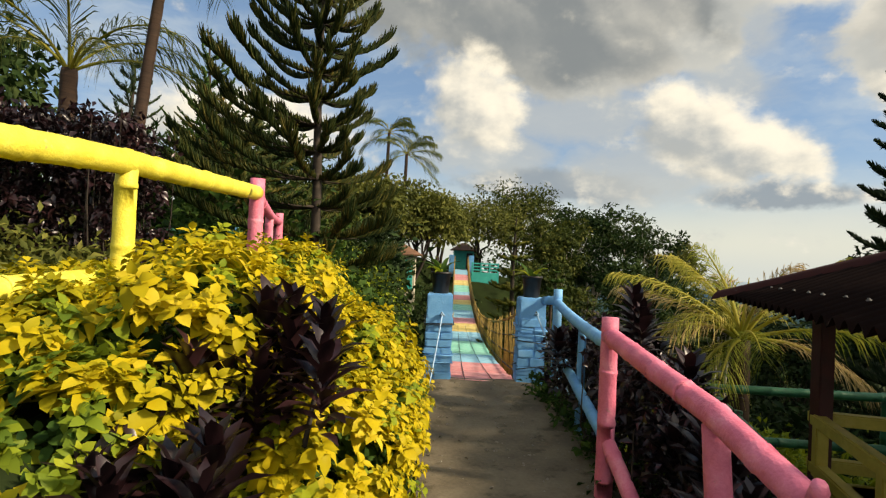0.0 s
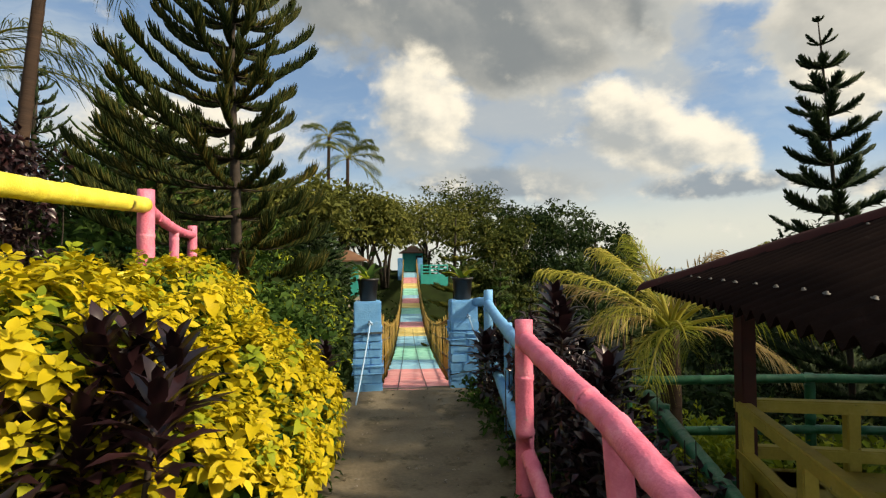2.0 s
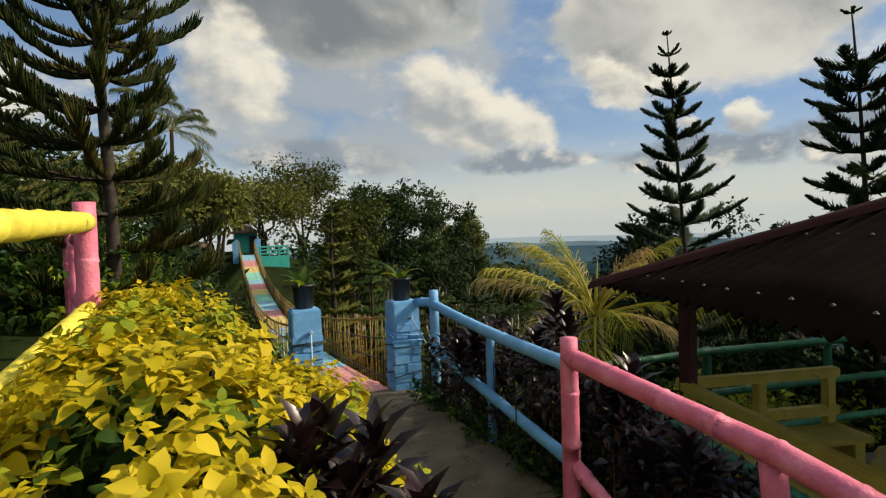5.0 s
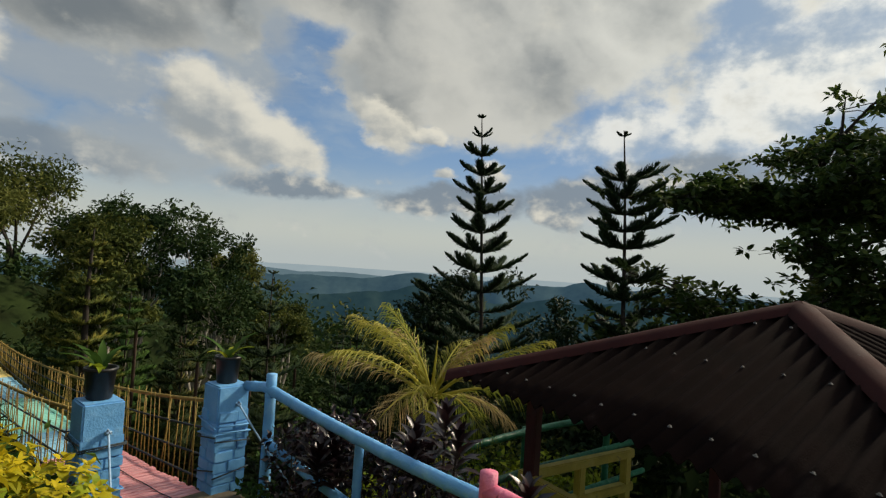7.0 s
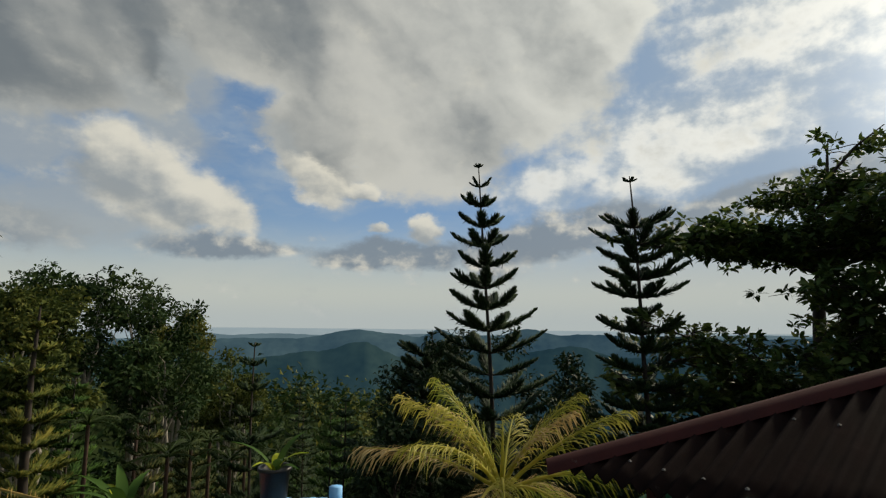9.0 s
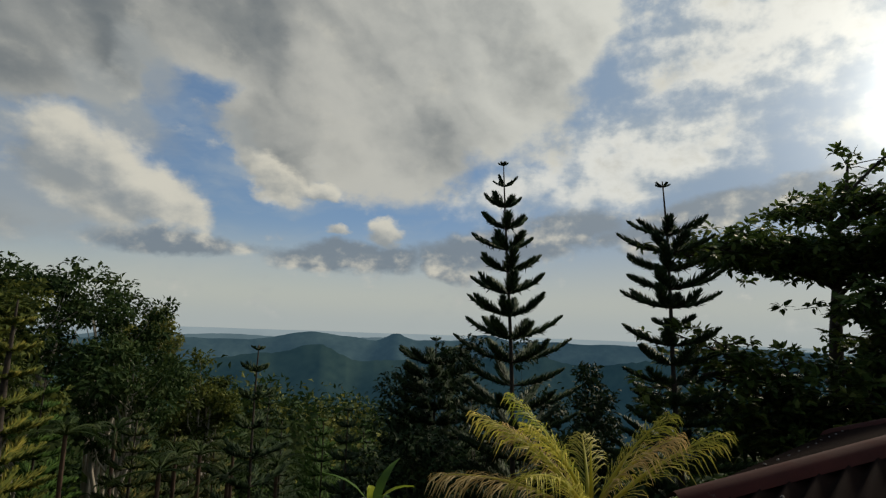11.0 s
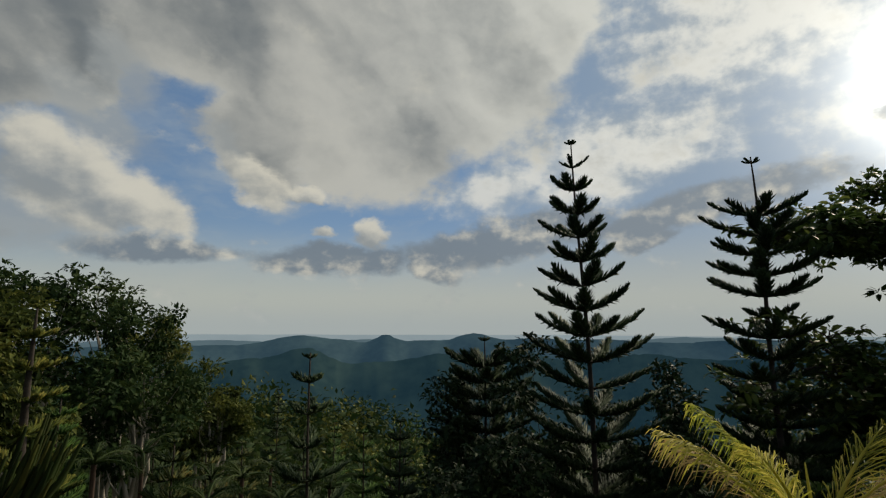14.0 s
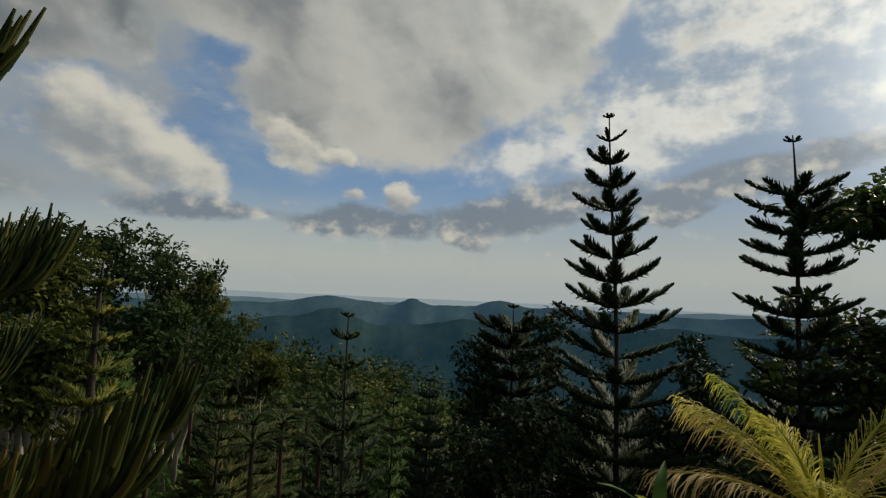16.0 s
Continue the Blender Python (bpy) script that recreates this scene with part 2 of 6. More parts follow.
def foliage(name, stops, rough=0.6, through_light=0.3, spec=0.08, patch=1.5):
    """Leaves: colour by leaf and by patch, some light passing through."""
    m = bpy.data.materials.new(name)
    m.use_nodes = True
    t = m.node_tree
    b = t.nodes["Principled BSDF"]
    b.inputs["Roughness"].default_value, b.inputs["Specular IOR Level"].default_value = rough, spec
    geo = t.nodes.new("ShaderNodeNewGeometry")
    n = t.nodes.new("ShaderNodeTexNoise")
    n.inputs["Scale"].default_value, n.inputs["Detail"].default_value = patch, 3
    t.links.new(geo.outputs["Position"], n.inputs["Vector"])
    add = t.nodes.new("ShaderNodeMath")
    add.operation = "MULTIPLY_ADD"
    t.links.new(geo.outputs["Random Per Island"], add.inputs[0])
    add.inputs[1].default_value = 0.55
    sub = t.nodes.new("ShaderNodeMath")
    sub.operation = "MULTIPLY_ADD"
    t.links.new(n.outputs["Fac"], sub.inputs[0])
    sub.inputs[1].default_value, sub.inputs[2].default_value = 1.2, -0.37
    t.links.new(sub.outputs[0], add.inputs[2])
    colour = ramp_colours(t, add.outputs[0], stops)
    t.links.new(colour, b.inputs["Base Color"])
    tr = t.nodes.new("ShaderNodeBsdfTranslucent")
    t.links.new(colour, tr.inputs[0])
    mx = t.nodes.new("ShaderNodeMixShader")
    mx.inputs[0].default_value = through_light
    t.links.new(b.outputs[0], mx.inputs[1])
    t.links.new(tr.outputs[0], mx.inputs[2])
    t.links.new(mx.outputs[0], t.nodes["Material Output"].inputs[0])
    return m


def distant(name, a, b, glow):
    """Far hills: wooded slopes, the air's haze painted in as bluish colour and emission."""
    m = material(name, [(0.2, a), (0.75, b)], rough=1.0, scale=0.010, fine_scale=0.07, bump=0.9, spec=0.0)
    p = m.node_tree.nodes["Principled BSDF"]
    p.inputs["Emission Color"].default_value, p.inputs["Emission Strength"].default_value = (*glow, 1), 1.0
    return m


PAINT_BLUE = material("blue_paint", [(0.1, (0.10, 0.30, 0.60)), (0.55, (0.15, 0.40, 0.72)), (0.9, (0.24, 0.50, 0.78))], 0.58, 7, 1.0, 60, wear=((0.22, 0.26, 0.28), 9, 0.65))
PAINT_PINK = material("pink_paint", [(0.1, (0.54, 0.09, 0.16)), (0.55, (0.72, 0.19, 0.29)), (0.9, (0.84, 0.36, 0.44))], 0.55, 8, 1.0, 70, wear=((0.45, 0.28, 0.22), 12, 0.65))
PAINT_YELLOW = material("yellow_paint", [(0.1, (0.60, 0.50, 0.04)), (0.55, (0.80, 0.70, 0.08)), (0.9, (0.86, 0.78, 0.18))], 0.55, 8, 0.9, 70, wear=((0.40, 0.34, 0.16), 11, 0.65))
PAINT_GREEN = material("green_paint", [(0.1, (0.012, 0.075, 0.035)), (0.6, (0.026, 0.16, 0.078)), (0.9, (0.06, 0.25, 0.14))], 0.42, 8, 0.9, 60, wear=((0.12, 0.14, 0.09), 10, 0.66))
PAINT_TEAL = material("teal_paint", [(0.1, (0.02, 0.30, 0.26)), (0.6, (0.04, 0.42, 0.36)), (0.9, (0.08, 0.50, 0.43))], 0.6, 4, 0.3, 40, wear=((0.10, 0.16, 0.13), 5, 0.64))
PAINT_OCHRE = material("ochre_paint", [(0.1, (0.42, 0.32, 0.045)), (0.6, (0.60, 0.47, 0.08)), (0.9, (0.68, 0.56, 0.15))], 0.65, 6, 0.4, 50, wear=((0.16, 0.13, 0.07), 8, 0.62))
WOOD_MAROON = material("maroon_post", [(0.1, (0.05, 0.012, 0.010)), (0.9, (0.11, 0.03, 0.025))], 0.6, 6, 0.3)
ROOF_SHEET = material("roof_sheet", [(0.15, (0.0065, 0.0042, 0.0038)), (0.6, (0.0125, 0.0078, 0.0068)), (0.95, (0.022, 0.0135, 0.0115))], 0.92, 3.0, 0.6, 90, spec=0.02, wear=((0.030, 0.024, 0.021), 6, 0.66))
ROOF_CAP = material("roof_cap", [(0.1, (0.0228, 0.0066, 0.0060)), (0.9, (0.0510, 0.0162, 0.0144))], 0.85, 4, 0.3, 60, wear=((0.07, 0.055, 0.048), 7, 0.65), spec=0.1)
METAL = material("nail_metal", [(0.1, (0.07, 0.065, 0.06)), (0.9, (0.17, 0.165, 0.16))], 0.7, 20, 0.1, metallic=0.3)
EARTH_PATH = material("earth_path", [(0.1, (0.060, 0.047, 0.030)), (0.45, (0.138, 0.111, 0.070)), (0.85, (0.24, 0.20, 0.135))], 0.9, 2.2, 0.9, 38, wear=((0.075, 0.062, 0.034), 2.4, 0.54))
STONE = material("flag_stone", [(0.1, (0.15, 0.13, 0.10)), (0.9, (0.33, 0.29, 0.23))], 0.85, 5, 0.8, 50)
SOIL = material("soil", [(0.1, (0.012, 0.012, 0.007)), (0.5, (0.018, 0.026, 0.010)), (0.9, (0.030, 0.045, 0.014))], 0.95, 0.8, 0.9, 14, spec=0.0)
BLACK_PLASTIC = material("black_plastic", [(0.1, (0.008, 0.008, 0.009)), (0.9, (0.022, 0.022, 0.022))], 0.45, 12, 0.3)
ROPE_BLUE = material("blue_rope", [(0.1, (0.20, 0.36, 0.55)), (0.9, (0.42, 0.58, 0.74))], 0.8, 30, 0.6, 200)
ROPE_DARK = material("dark_rope", [(0.1, (0.02, 0.03, 0.04)), (0.9, (0.05, 0.07, 0.08))], 0.85, 30, 0.6, 200)
BAMBOO_SLAT = material("bamboo_slat", [(0.1, (0.15, 0.09, 0.018)), (0.55, (0.30, 0.20, 0.04)), (0.9, (0.42, 0.31, 0.085))], 0.65, 9, 0.3, 60)
PLANKS = {
    "pink": material("deck_pink", [(0.1, (0.66, 0.24, 0.26)), (0.9, (0.86, 0.46, 0.46))], 0.6, 6, 0.5, 40, grain=(1, 4, 1), wear=((0.36, 0.25, 0.22), 9, 0.66)),
    "blue": material("deck_blue", [(0.1, (0.22, 0.54, 0.72)), (0.9, (0.42, 0.70, 0.84))], 0.6, 6, 0.5, 40, grain=(1, 4, 1), wear=((0.20, 0.26, 0.28), 9, 0.66)),
    "green": material("deck_green", [(0.1, (0.22, 0.64, 0.52)), (0.9, (0.42, 0.80, 0.66))], 0.6, 6, 0.5, 40, grain=(1, 4, 1), wear=((0.20, 0.28, 0.24), 9, 0.66)),
    "yellow": material("deck_yellow", [(0.1, (0.72, 0.56, 0.16)), (0.9, (0.88, 0.76, 0.34))], 0.6, 6, 0.5, 40, grain=(1, 4, 1), wear=((0.36, 0.30, 0.2), 9, 0.66)),
}
BARK = material("bark", [(0.1, (0.016, 0.012, 0.009)), (0.6, (0.038, 0.028, 0.020)), (0.9, (0.085, 0.066, 0.050))], 0.9, 5, 1.0, 30, grain=(1, 1, 3))
BARK_PALE = material("pale_bark", [(0.1, (0.16, 0.14, 0.11)), (0.9, (0.36, 0.33, 0.27))], 0.85, 5, 0.6, 30)
PALM_BARK = material("palm_bark", [(0.1, (0.024, 0.013, 0.008)), (0.9, (0.080, 0.046, 0.028))], 0.9, 4, 1.0, 22, grain=(0.4, 0.4, 4))
LEAF_YELLOW = foliage("yellow_leaf", [(0.02, (0.13, 0.15, 0.013)), (0.3, (0.36, 0.31, 0.014)), (0.65, (0.55, 0.425, 0.016)), (1.0, (0.68, 0.55, 0.05))], 0.5, 0.3, patch=2.6)
LEAF_LIME = foliage("lime_leaf", [(0.1, (0.10, 0.16, 0.02)), (0.5, (0.26, 0.32, 0.025)), (0.95, (0.46, 0.46, 0.03))], 0.45, 0.35)
LEAF_GREEN = foliage("green_leaf", [(0.1, (0.018, 0.045, 0.010)), (0.5, (0.040, 0.085, 0.016)), (0.95, (0.085, 0.14, 0.025))], 0.6, 0.3)
LEAF_TREE = foliage("tree_leaf", [(0.1, (0.018, 0.030, 0.008)), (0.5, (0.062, 0.082, 0.018)), (0.95, (0.16, 0.16, 0.035))], 0.65, 0.3, patch=0.4)
# darker version of tree_leaf, with the backlit slope's shade put into the colour
LEAF_DARK = foliage("dark_tree_leaf", [(0.1, (0.012, 0.026, 0.008)), (0.5, (0.026, 0.050, 0.014)), (0.95, (0.050, 0.070, 0.018))], 0.65, 0.22, patch=0.5)
LEAF_FERN = foliage("fern_leaf", [(0.1, (0.014, 0.028, 0.008)), (0.5, (0.032, 0.054, 0.013)), (0.95, (0.07, 0.09, 0.02))], 0.55, 0.35, 0.1)
LEAF_BROAD = foliage("broad_leaf", [(0.1, (0.018, 0.036, 0.010)), (0.5, (0.055, 0.090, 0.020)), (0.95, (0.14, 0.16, 0.04))], 0.5, 0.35, 0.12, patch=1.0)
LEAF_OLIVE = foliage("olive_leaf", [(0.1, (0.045, 0.055, 0.014)), (0.5, (0.115, 0.130, 0.030)), (0.95, (0.21, 0.20, 0.045))], 0.55, 0.3, patch=0.5)
LEAF_PURPLE = foliage("purple_leaf", [(0.1, (0.007, 0.0035, 0.005)), (0.6, (0.017, 0.007, 0.009)), (0.95, (0.050, 0.020, 0.022))], 0.33, 0.12, 0.5)
LEAF_PALM = foliage("palm_leaf", [(0.1, (0.15, 0.18, 0.025)), (0.5, (0.42, 0.39, 0.06)), (0.95, (0.70, 0.57, 0.16))], 0.5, 0.5, 0.12)
LEAF_PALM_DRY = foliage("dry_palm_leaf", [(0.1, (0.20, 0.14, 0.05)), (0.5, (0.46, 0.33, 0.13)), (0.95, (0.66, 0.52, 0.27))], 0.6, 0.4, 0.1)
LEAF_PALM_YOUNG = foliage("young_palm_leaf", [(0.1, (0.10, 0.15, 0.02)), (0.5, (0.30, 0.34, 0.04)), (0.95, (0.56, 0.52, 0.09))], 0.5, 0.5, 0.12)
LEAF_PALM_GREEN = foliage("green_palm_leaf", [(0.1, (0.035, 0.06, 0.016)), (0.5, (0.095, 0.125, 0.035)), (0.95, (0.26, 0.25, 0.09))], 0.5, 0.35, 0.12)
NEEDLE = foliage("pine_needle", [(0.1, (0.008, 0.019, 0.008)), (0.5, (0.017, 0.034, 0.012)), (0.95, (0.040, 0.058, 0.017))], 0.6, 0.10, 0.1)
NEEDLE_WARM = foliage("old_pine_needle", [(0.05, (0.009, 0.020, 0.007)), (0.45, (0.030, 0.046, 0.012)), (0.75, (0.080, 0.080, 0.018)), (1.0, (0.19, 0.135, 0.032))], 0.6, 0.12, 0.1, patch=1.0)
NEEDLE_YOUNG = foliage("young_pine_needle", [(0.1, (0.035, 0.055, 0.012)), (0.5, (0.09, 0.105, 0.018)), (0.95, (0.20, 0.17, 0.03))], 0.55, 0.2)
# haze painted per range: the further back, the paler the colour and stronger the emission
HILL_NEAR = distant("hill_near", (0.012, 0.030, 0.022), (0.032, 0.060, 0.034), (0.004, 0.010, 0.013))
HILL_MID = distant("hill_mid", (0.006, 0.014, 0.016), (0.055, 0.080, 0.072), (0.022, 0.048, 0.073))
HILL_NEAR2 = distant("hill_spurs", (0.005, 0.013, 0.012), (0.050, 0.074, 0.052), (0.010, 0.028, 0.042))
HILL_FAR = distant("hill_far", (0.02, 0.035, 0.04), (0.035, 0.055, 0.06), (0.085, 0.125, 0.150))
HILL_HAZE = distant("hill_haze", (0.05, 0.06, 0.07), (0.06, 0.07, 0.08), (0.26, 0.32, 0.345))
HUT_WALL = material("cream_wall", [(0.1, (0.45, 0.40, 0.30)), (0.9, (0.62, 0.56, 0.44))], 0.8, 3, 0.3)
HUT_ROOF = material("rust_roof", [(0.1, (0.13, 0.065, 0.04)), (0.9, (0.27, 0.15, 0.09))], 0.75, 3, 0.4)
# near-black panel colour standing in for the unlit inside of a doorway
DARK_INSIDE = material("dark_opening", [(0.1, (0.01, 0.012, 0.012)), (0.9, (0.025, 0.03, 0.03))], 0.8)


# ---- mesh helpers ----
class Geo:
    """Vertices and faces on their way to becoming one mesh."""

    def __init__(self):
        self.v, self.f, self.m, self.n = [], [], [], 0

    def add(self, verts, faces, slot=0):
        verts = np.asarray(verts, dtype=float)
        self.v.append(verts)
        off = self.n
        self.f.extend([tuple(i + off for i in f) for f in faces])
        self.m.extend([slot] * len(faces))
        self.n += len(verts)

    def many(self, verts, faces, slot=0):
        """verts (k, n, 3), faces: list of index tuples for one piece."""
        k, n, _ = verts.shape
        base = (np.arange(k) * n + self.n)
        for f in faces:
            q = base[:, None] + np.array(f)[None, :]
            self.f.extend(map(tuple, q.tolist()))
            self.m.extend([slot] * k)
        self.v.append(verts.reshape(-1, 3))
        self.n += k * n

    def tube(self, pts, radii, sides=8, slot=0, caps=True, wob=0.0):
        pts = np.asarray(pts, float)
        n = len(pts)
        radii = np.broadcast_to(np.asarray(radii, float), (n,))
        tang = np.gradient(pts, axis=0)
        tang /= np.linalg.norm(tang, axis=1)[:, None] + 1e-9
        ref = np.array((0, 0, 1.0)) if abs(tang[0][2]) < 0.9 else np.array((1.0, 0, 0))
        a = np.linspace(0, 2 * math.pi, sides, endpoint=False)
        rings = []
        for p, tg, r in zip(pts, tang, radii):
            u = np.cross(tg, ref)
            u /= np.linalg.norm(u) + 1e-9
            w = np.cross(u, tg)
            rr = r * (1 + wob * np.random.uniform(-1, 1, sides)) if wob else r
            rings.append(p + (np.cos(a) * rr)[:, None] * u + (np.sin(a) * rr)[:, None] * w)
            ref = w
        faces = []
        for i in range(n - 1):
            for j in range(sides):
                k = (j + 1) % sides
                faces.append((i * sides + j, i * sides + k, (i + 1) * sides + k, (i + 1) * sides + j))
        if caps:
            faces.append(tuple(range(sides))[::-1])
            faces.append(tuple((n - 1) * sides + j for j in range(sides)))
        self.add(np.concatenate(rings), faces, slot)

    def box(self, lo, hi, slot=0, m=None, bevel=0.0):
        bm = bmesh.new()
        bmesh.ops.create_cube(bm, size=1.0)
        lo, hi = Vector(lo), Vector(hi)
        for v in bm.verts:
            v.co = Vector((lo[i] + (v.co[i] + 0.5) * (hi[i] - lo[i]) for i in range(3)))
        if bevel:
            bmesh.ops.bevel(bm, geom=bm.edges[:], offset=bevel, segments=2, affect="EDGES")
        if m is not None:
            bm.transform(m)
        bm.verts.index_update()
        self.add([v.co[:] for v in bm.verts], [tuple(v.index for v in f.verts) for f in bm.faces], slot)
        bm.free()

    def lathe(self, profile, sides=20, slot=0, centre=(0, 0, 0)):
        a = np.linspace(0, 2 * math.pi, sides, endpoint=False)
        v = np.concatenate([np.stack((np.cos(a) * r + centre[0], np.sin(a) * r + centre[1], np.full(sides, z + centre[2])), 1) for r, z in profile])
        f = [(i * sides + j, i * sides + (j + 1) % sides, (i + 1) * sides + (j + 1) % sides, (i + 1) * sides + j) for i in range(len(profile) - 1) for j in range(sides)]
        self.add(v, f, slot)

    def mesh(self, name, mats, smooth=True):
        me = bpy.data.meshes.new(name)
        v = np.concatenate(self.v) if self.v else np.zeros((0, 3))
        me.from_pydata(v.tolist(), [], self.f)
        for m in mats:
            me.materials.append(m)
        if len(mats) > 1:
            me.polygons.foreach_set("material_index", self.m)
        me.polygons.foreach_set("use_smooth", [smooth] * len(me.polygons))
        me.update()
        return me


def link(name, geo, mats, parent=None, label="", smooth=True, at=None):
    """One mesh object, as a part of its parent or on its own."""
    mats = mats if isinstance(mats, (list, tuple)) else [mats]
    ob = new(name, geo if isinstance(geo, bpy.types.Mesh) else geo.mesh(name, mats, smooth))
    if parent is not None:
        ob.parent = parent
    if at is not None:
        ob.matrix_basis = at
    if label:
        tagged(ob, label)
    return ob


def thing(name, x, y, z, label, category, group="", kind=""):
    ob = new(name)
    ob.matrix_basis = pose(x, y, z)
    ob.empty_display_size = 0.2
    return tagged(ob, label, category, group, kind)


def unit(v):
    return v / (np.linalg.norm(v, axis=-1, keepdims=True) + 1e-9)


def leaves(geo, pos, along, normal, length, width, slot=0, fold=0.25, droop=0.25, oval=False):
    """Pointed, folded, drooping leaves: 4 triangles each, or 8 where they are seen close."""
    pos, along, normal = np.asarray(pos, float), unit(np.asarray(along, float)), np.asarray(normal, float)
    side = unit(np.cross(along, normal))
    normal = np.cross(side, along)
    L, W = np.asarray(length)[:, None], np.asarray(width)[:, None]
    droop = np.broadcast_to(np.asarray(droop, float), (len(pos),))[:, None]
    fold = np.broadcast_to(np.asarray(fold, float), (len(pos),))[:, None]
    tip = pos + along * L - normal * L * droop
    if oval:
        c1, c2 = pos + along * L * 0.27, pos + along * L * 0.66 - normal * L * droop * 0.35
        e1, e2 = side * W * 0.47, side * W * 0.40
        f1, f2 = normal * W * fold, normal * W * fold * 0.6
        v = np.stack((pos, c1 - e1 + f1, c1, c1 + e1 + f1, c2 - e2 + f2, c2, c2 + e2 + f2, tip), axis=1)
        geo.many(v, [(0, 2, 1), (0, 3, 2), (1, 2, 5, 4), (2, 3, 6, 5), (4, 5, 7), (5, 6, 7)], slot)
        return
    mid = pos + along * L * 0.45
    v = np.stack((pos, mid + side * W * 0.5 + normal * W * fold, mid - side * W * 0.5 + normal * W * fold, tip, mid), axis=1)
    geo.many(v, [(0, 1, 4), (0, 4, 2), (1, 3, 4), (4, 3, 2)], slot)


def blades(geo, pos, tip, width, slot=0):
    """Slim spikes: 4 vertices and 3 triangles each."""
    pos, tip = np.asarray(pos, float), np.asarray(tip, float)
    d = unit(tip - pos)
    ref = np.where(np.abs(d[:, 2:3]) > 0.9, np.array([[1.0, 0, 0]]), np.array([[0, 0, 1.0]]))
    u = unit(np.cross(d, ref))
    w = np.cross(u, d)
    W = np.asarray(width)[:, None]
    v = np.stack((pos + u * W, pos - u * W * 0.5 + w * W * 0.87, pos - u * W * 0.5 - w * W * 0.87, tip), axis=1)
    geo.many(v, [(0, 1, 3), (1, 2, 3), (2, 0, 3)], slot)


def ball(n, rng):
    d = rng.normal(size=(n, 3))
    return unit(d)


def smooth(t):
    t = min(1.0, max(0.0, t))
    return t * t * (3 - 2 * t)


# ---- the ground ----
def ground_z(x, y):
    r = math.hypot(x, y - 4)
    terrace = 0.92 * smooth((-0.1 - x) / 1.2) * smooth((y - 0.3) / 1.7)
    terrace += 0.10 * max(0.0, -x - 2.5) * (1 - smooth((r - 25) / 40))
    gully = -3.2 * smooth((y - 6.95) / 3.2) * (1 - smooth((y - 33.5) / 4.5)) * smooth((x + 1.6 + 0.05 * (y - 9)) / 2.2)
    right = -0.75 * smooth((x - 1.45) / 0.8) - 0.17 * max(0.0, x - 3) * (1 - 0.5 * smooth((r - 90) / 200))
    if y < 7.1:
        far_side = 1.0
    else:
        far_side = 1 - smooth((y - 7.1) / 4) * (1 - smooth((x - 2) / 8))
    z = terrace + gully + right * far_side + 0.72 * smooth((y - 34.5) / 3.5) * (1 - smooth((y - 60) / 30)) * (1 - smooth((x - 6) / 8))
    z += -150 * smooth((r - 45) / 330) * (0.25 + 0.75 * smooth((x + 10) / 80))
    if r < 60:
        z += 0.05 * noise.noise((x * 0.9, y * 0.9, 0)) * smooth(abs(x - 0.55) - 0.6)
    else:
        z += 6 * noise.noise((x * 0.012, y * 0.012, 4)) * smooth((r - 60) / 200)
    return max(z, -150)


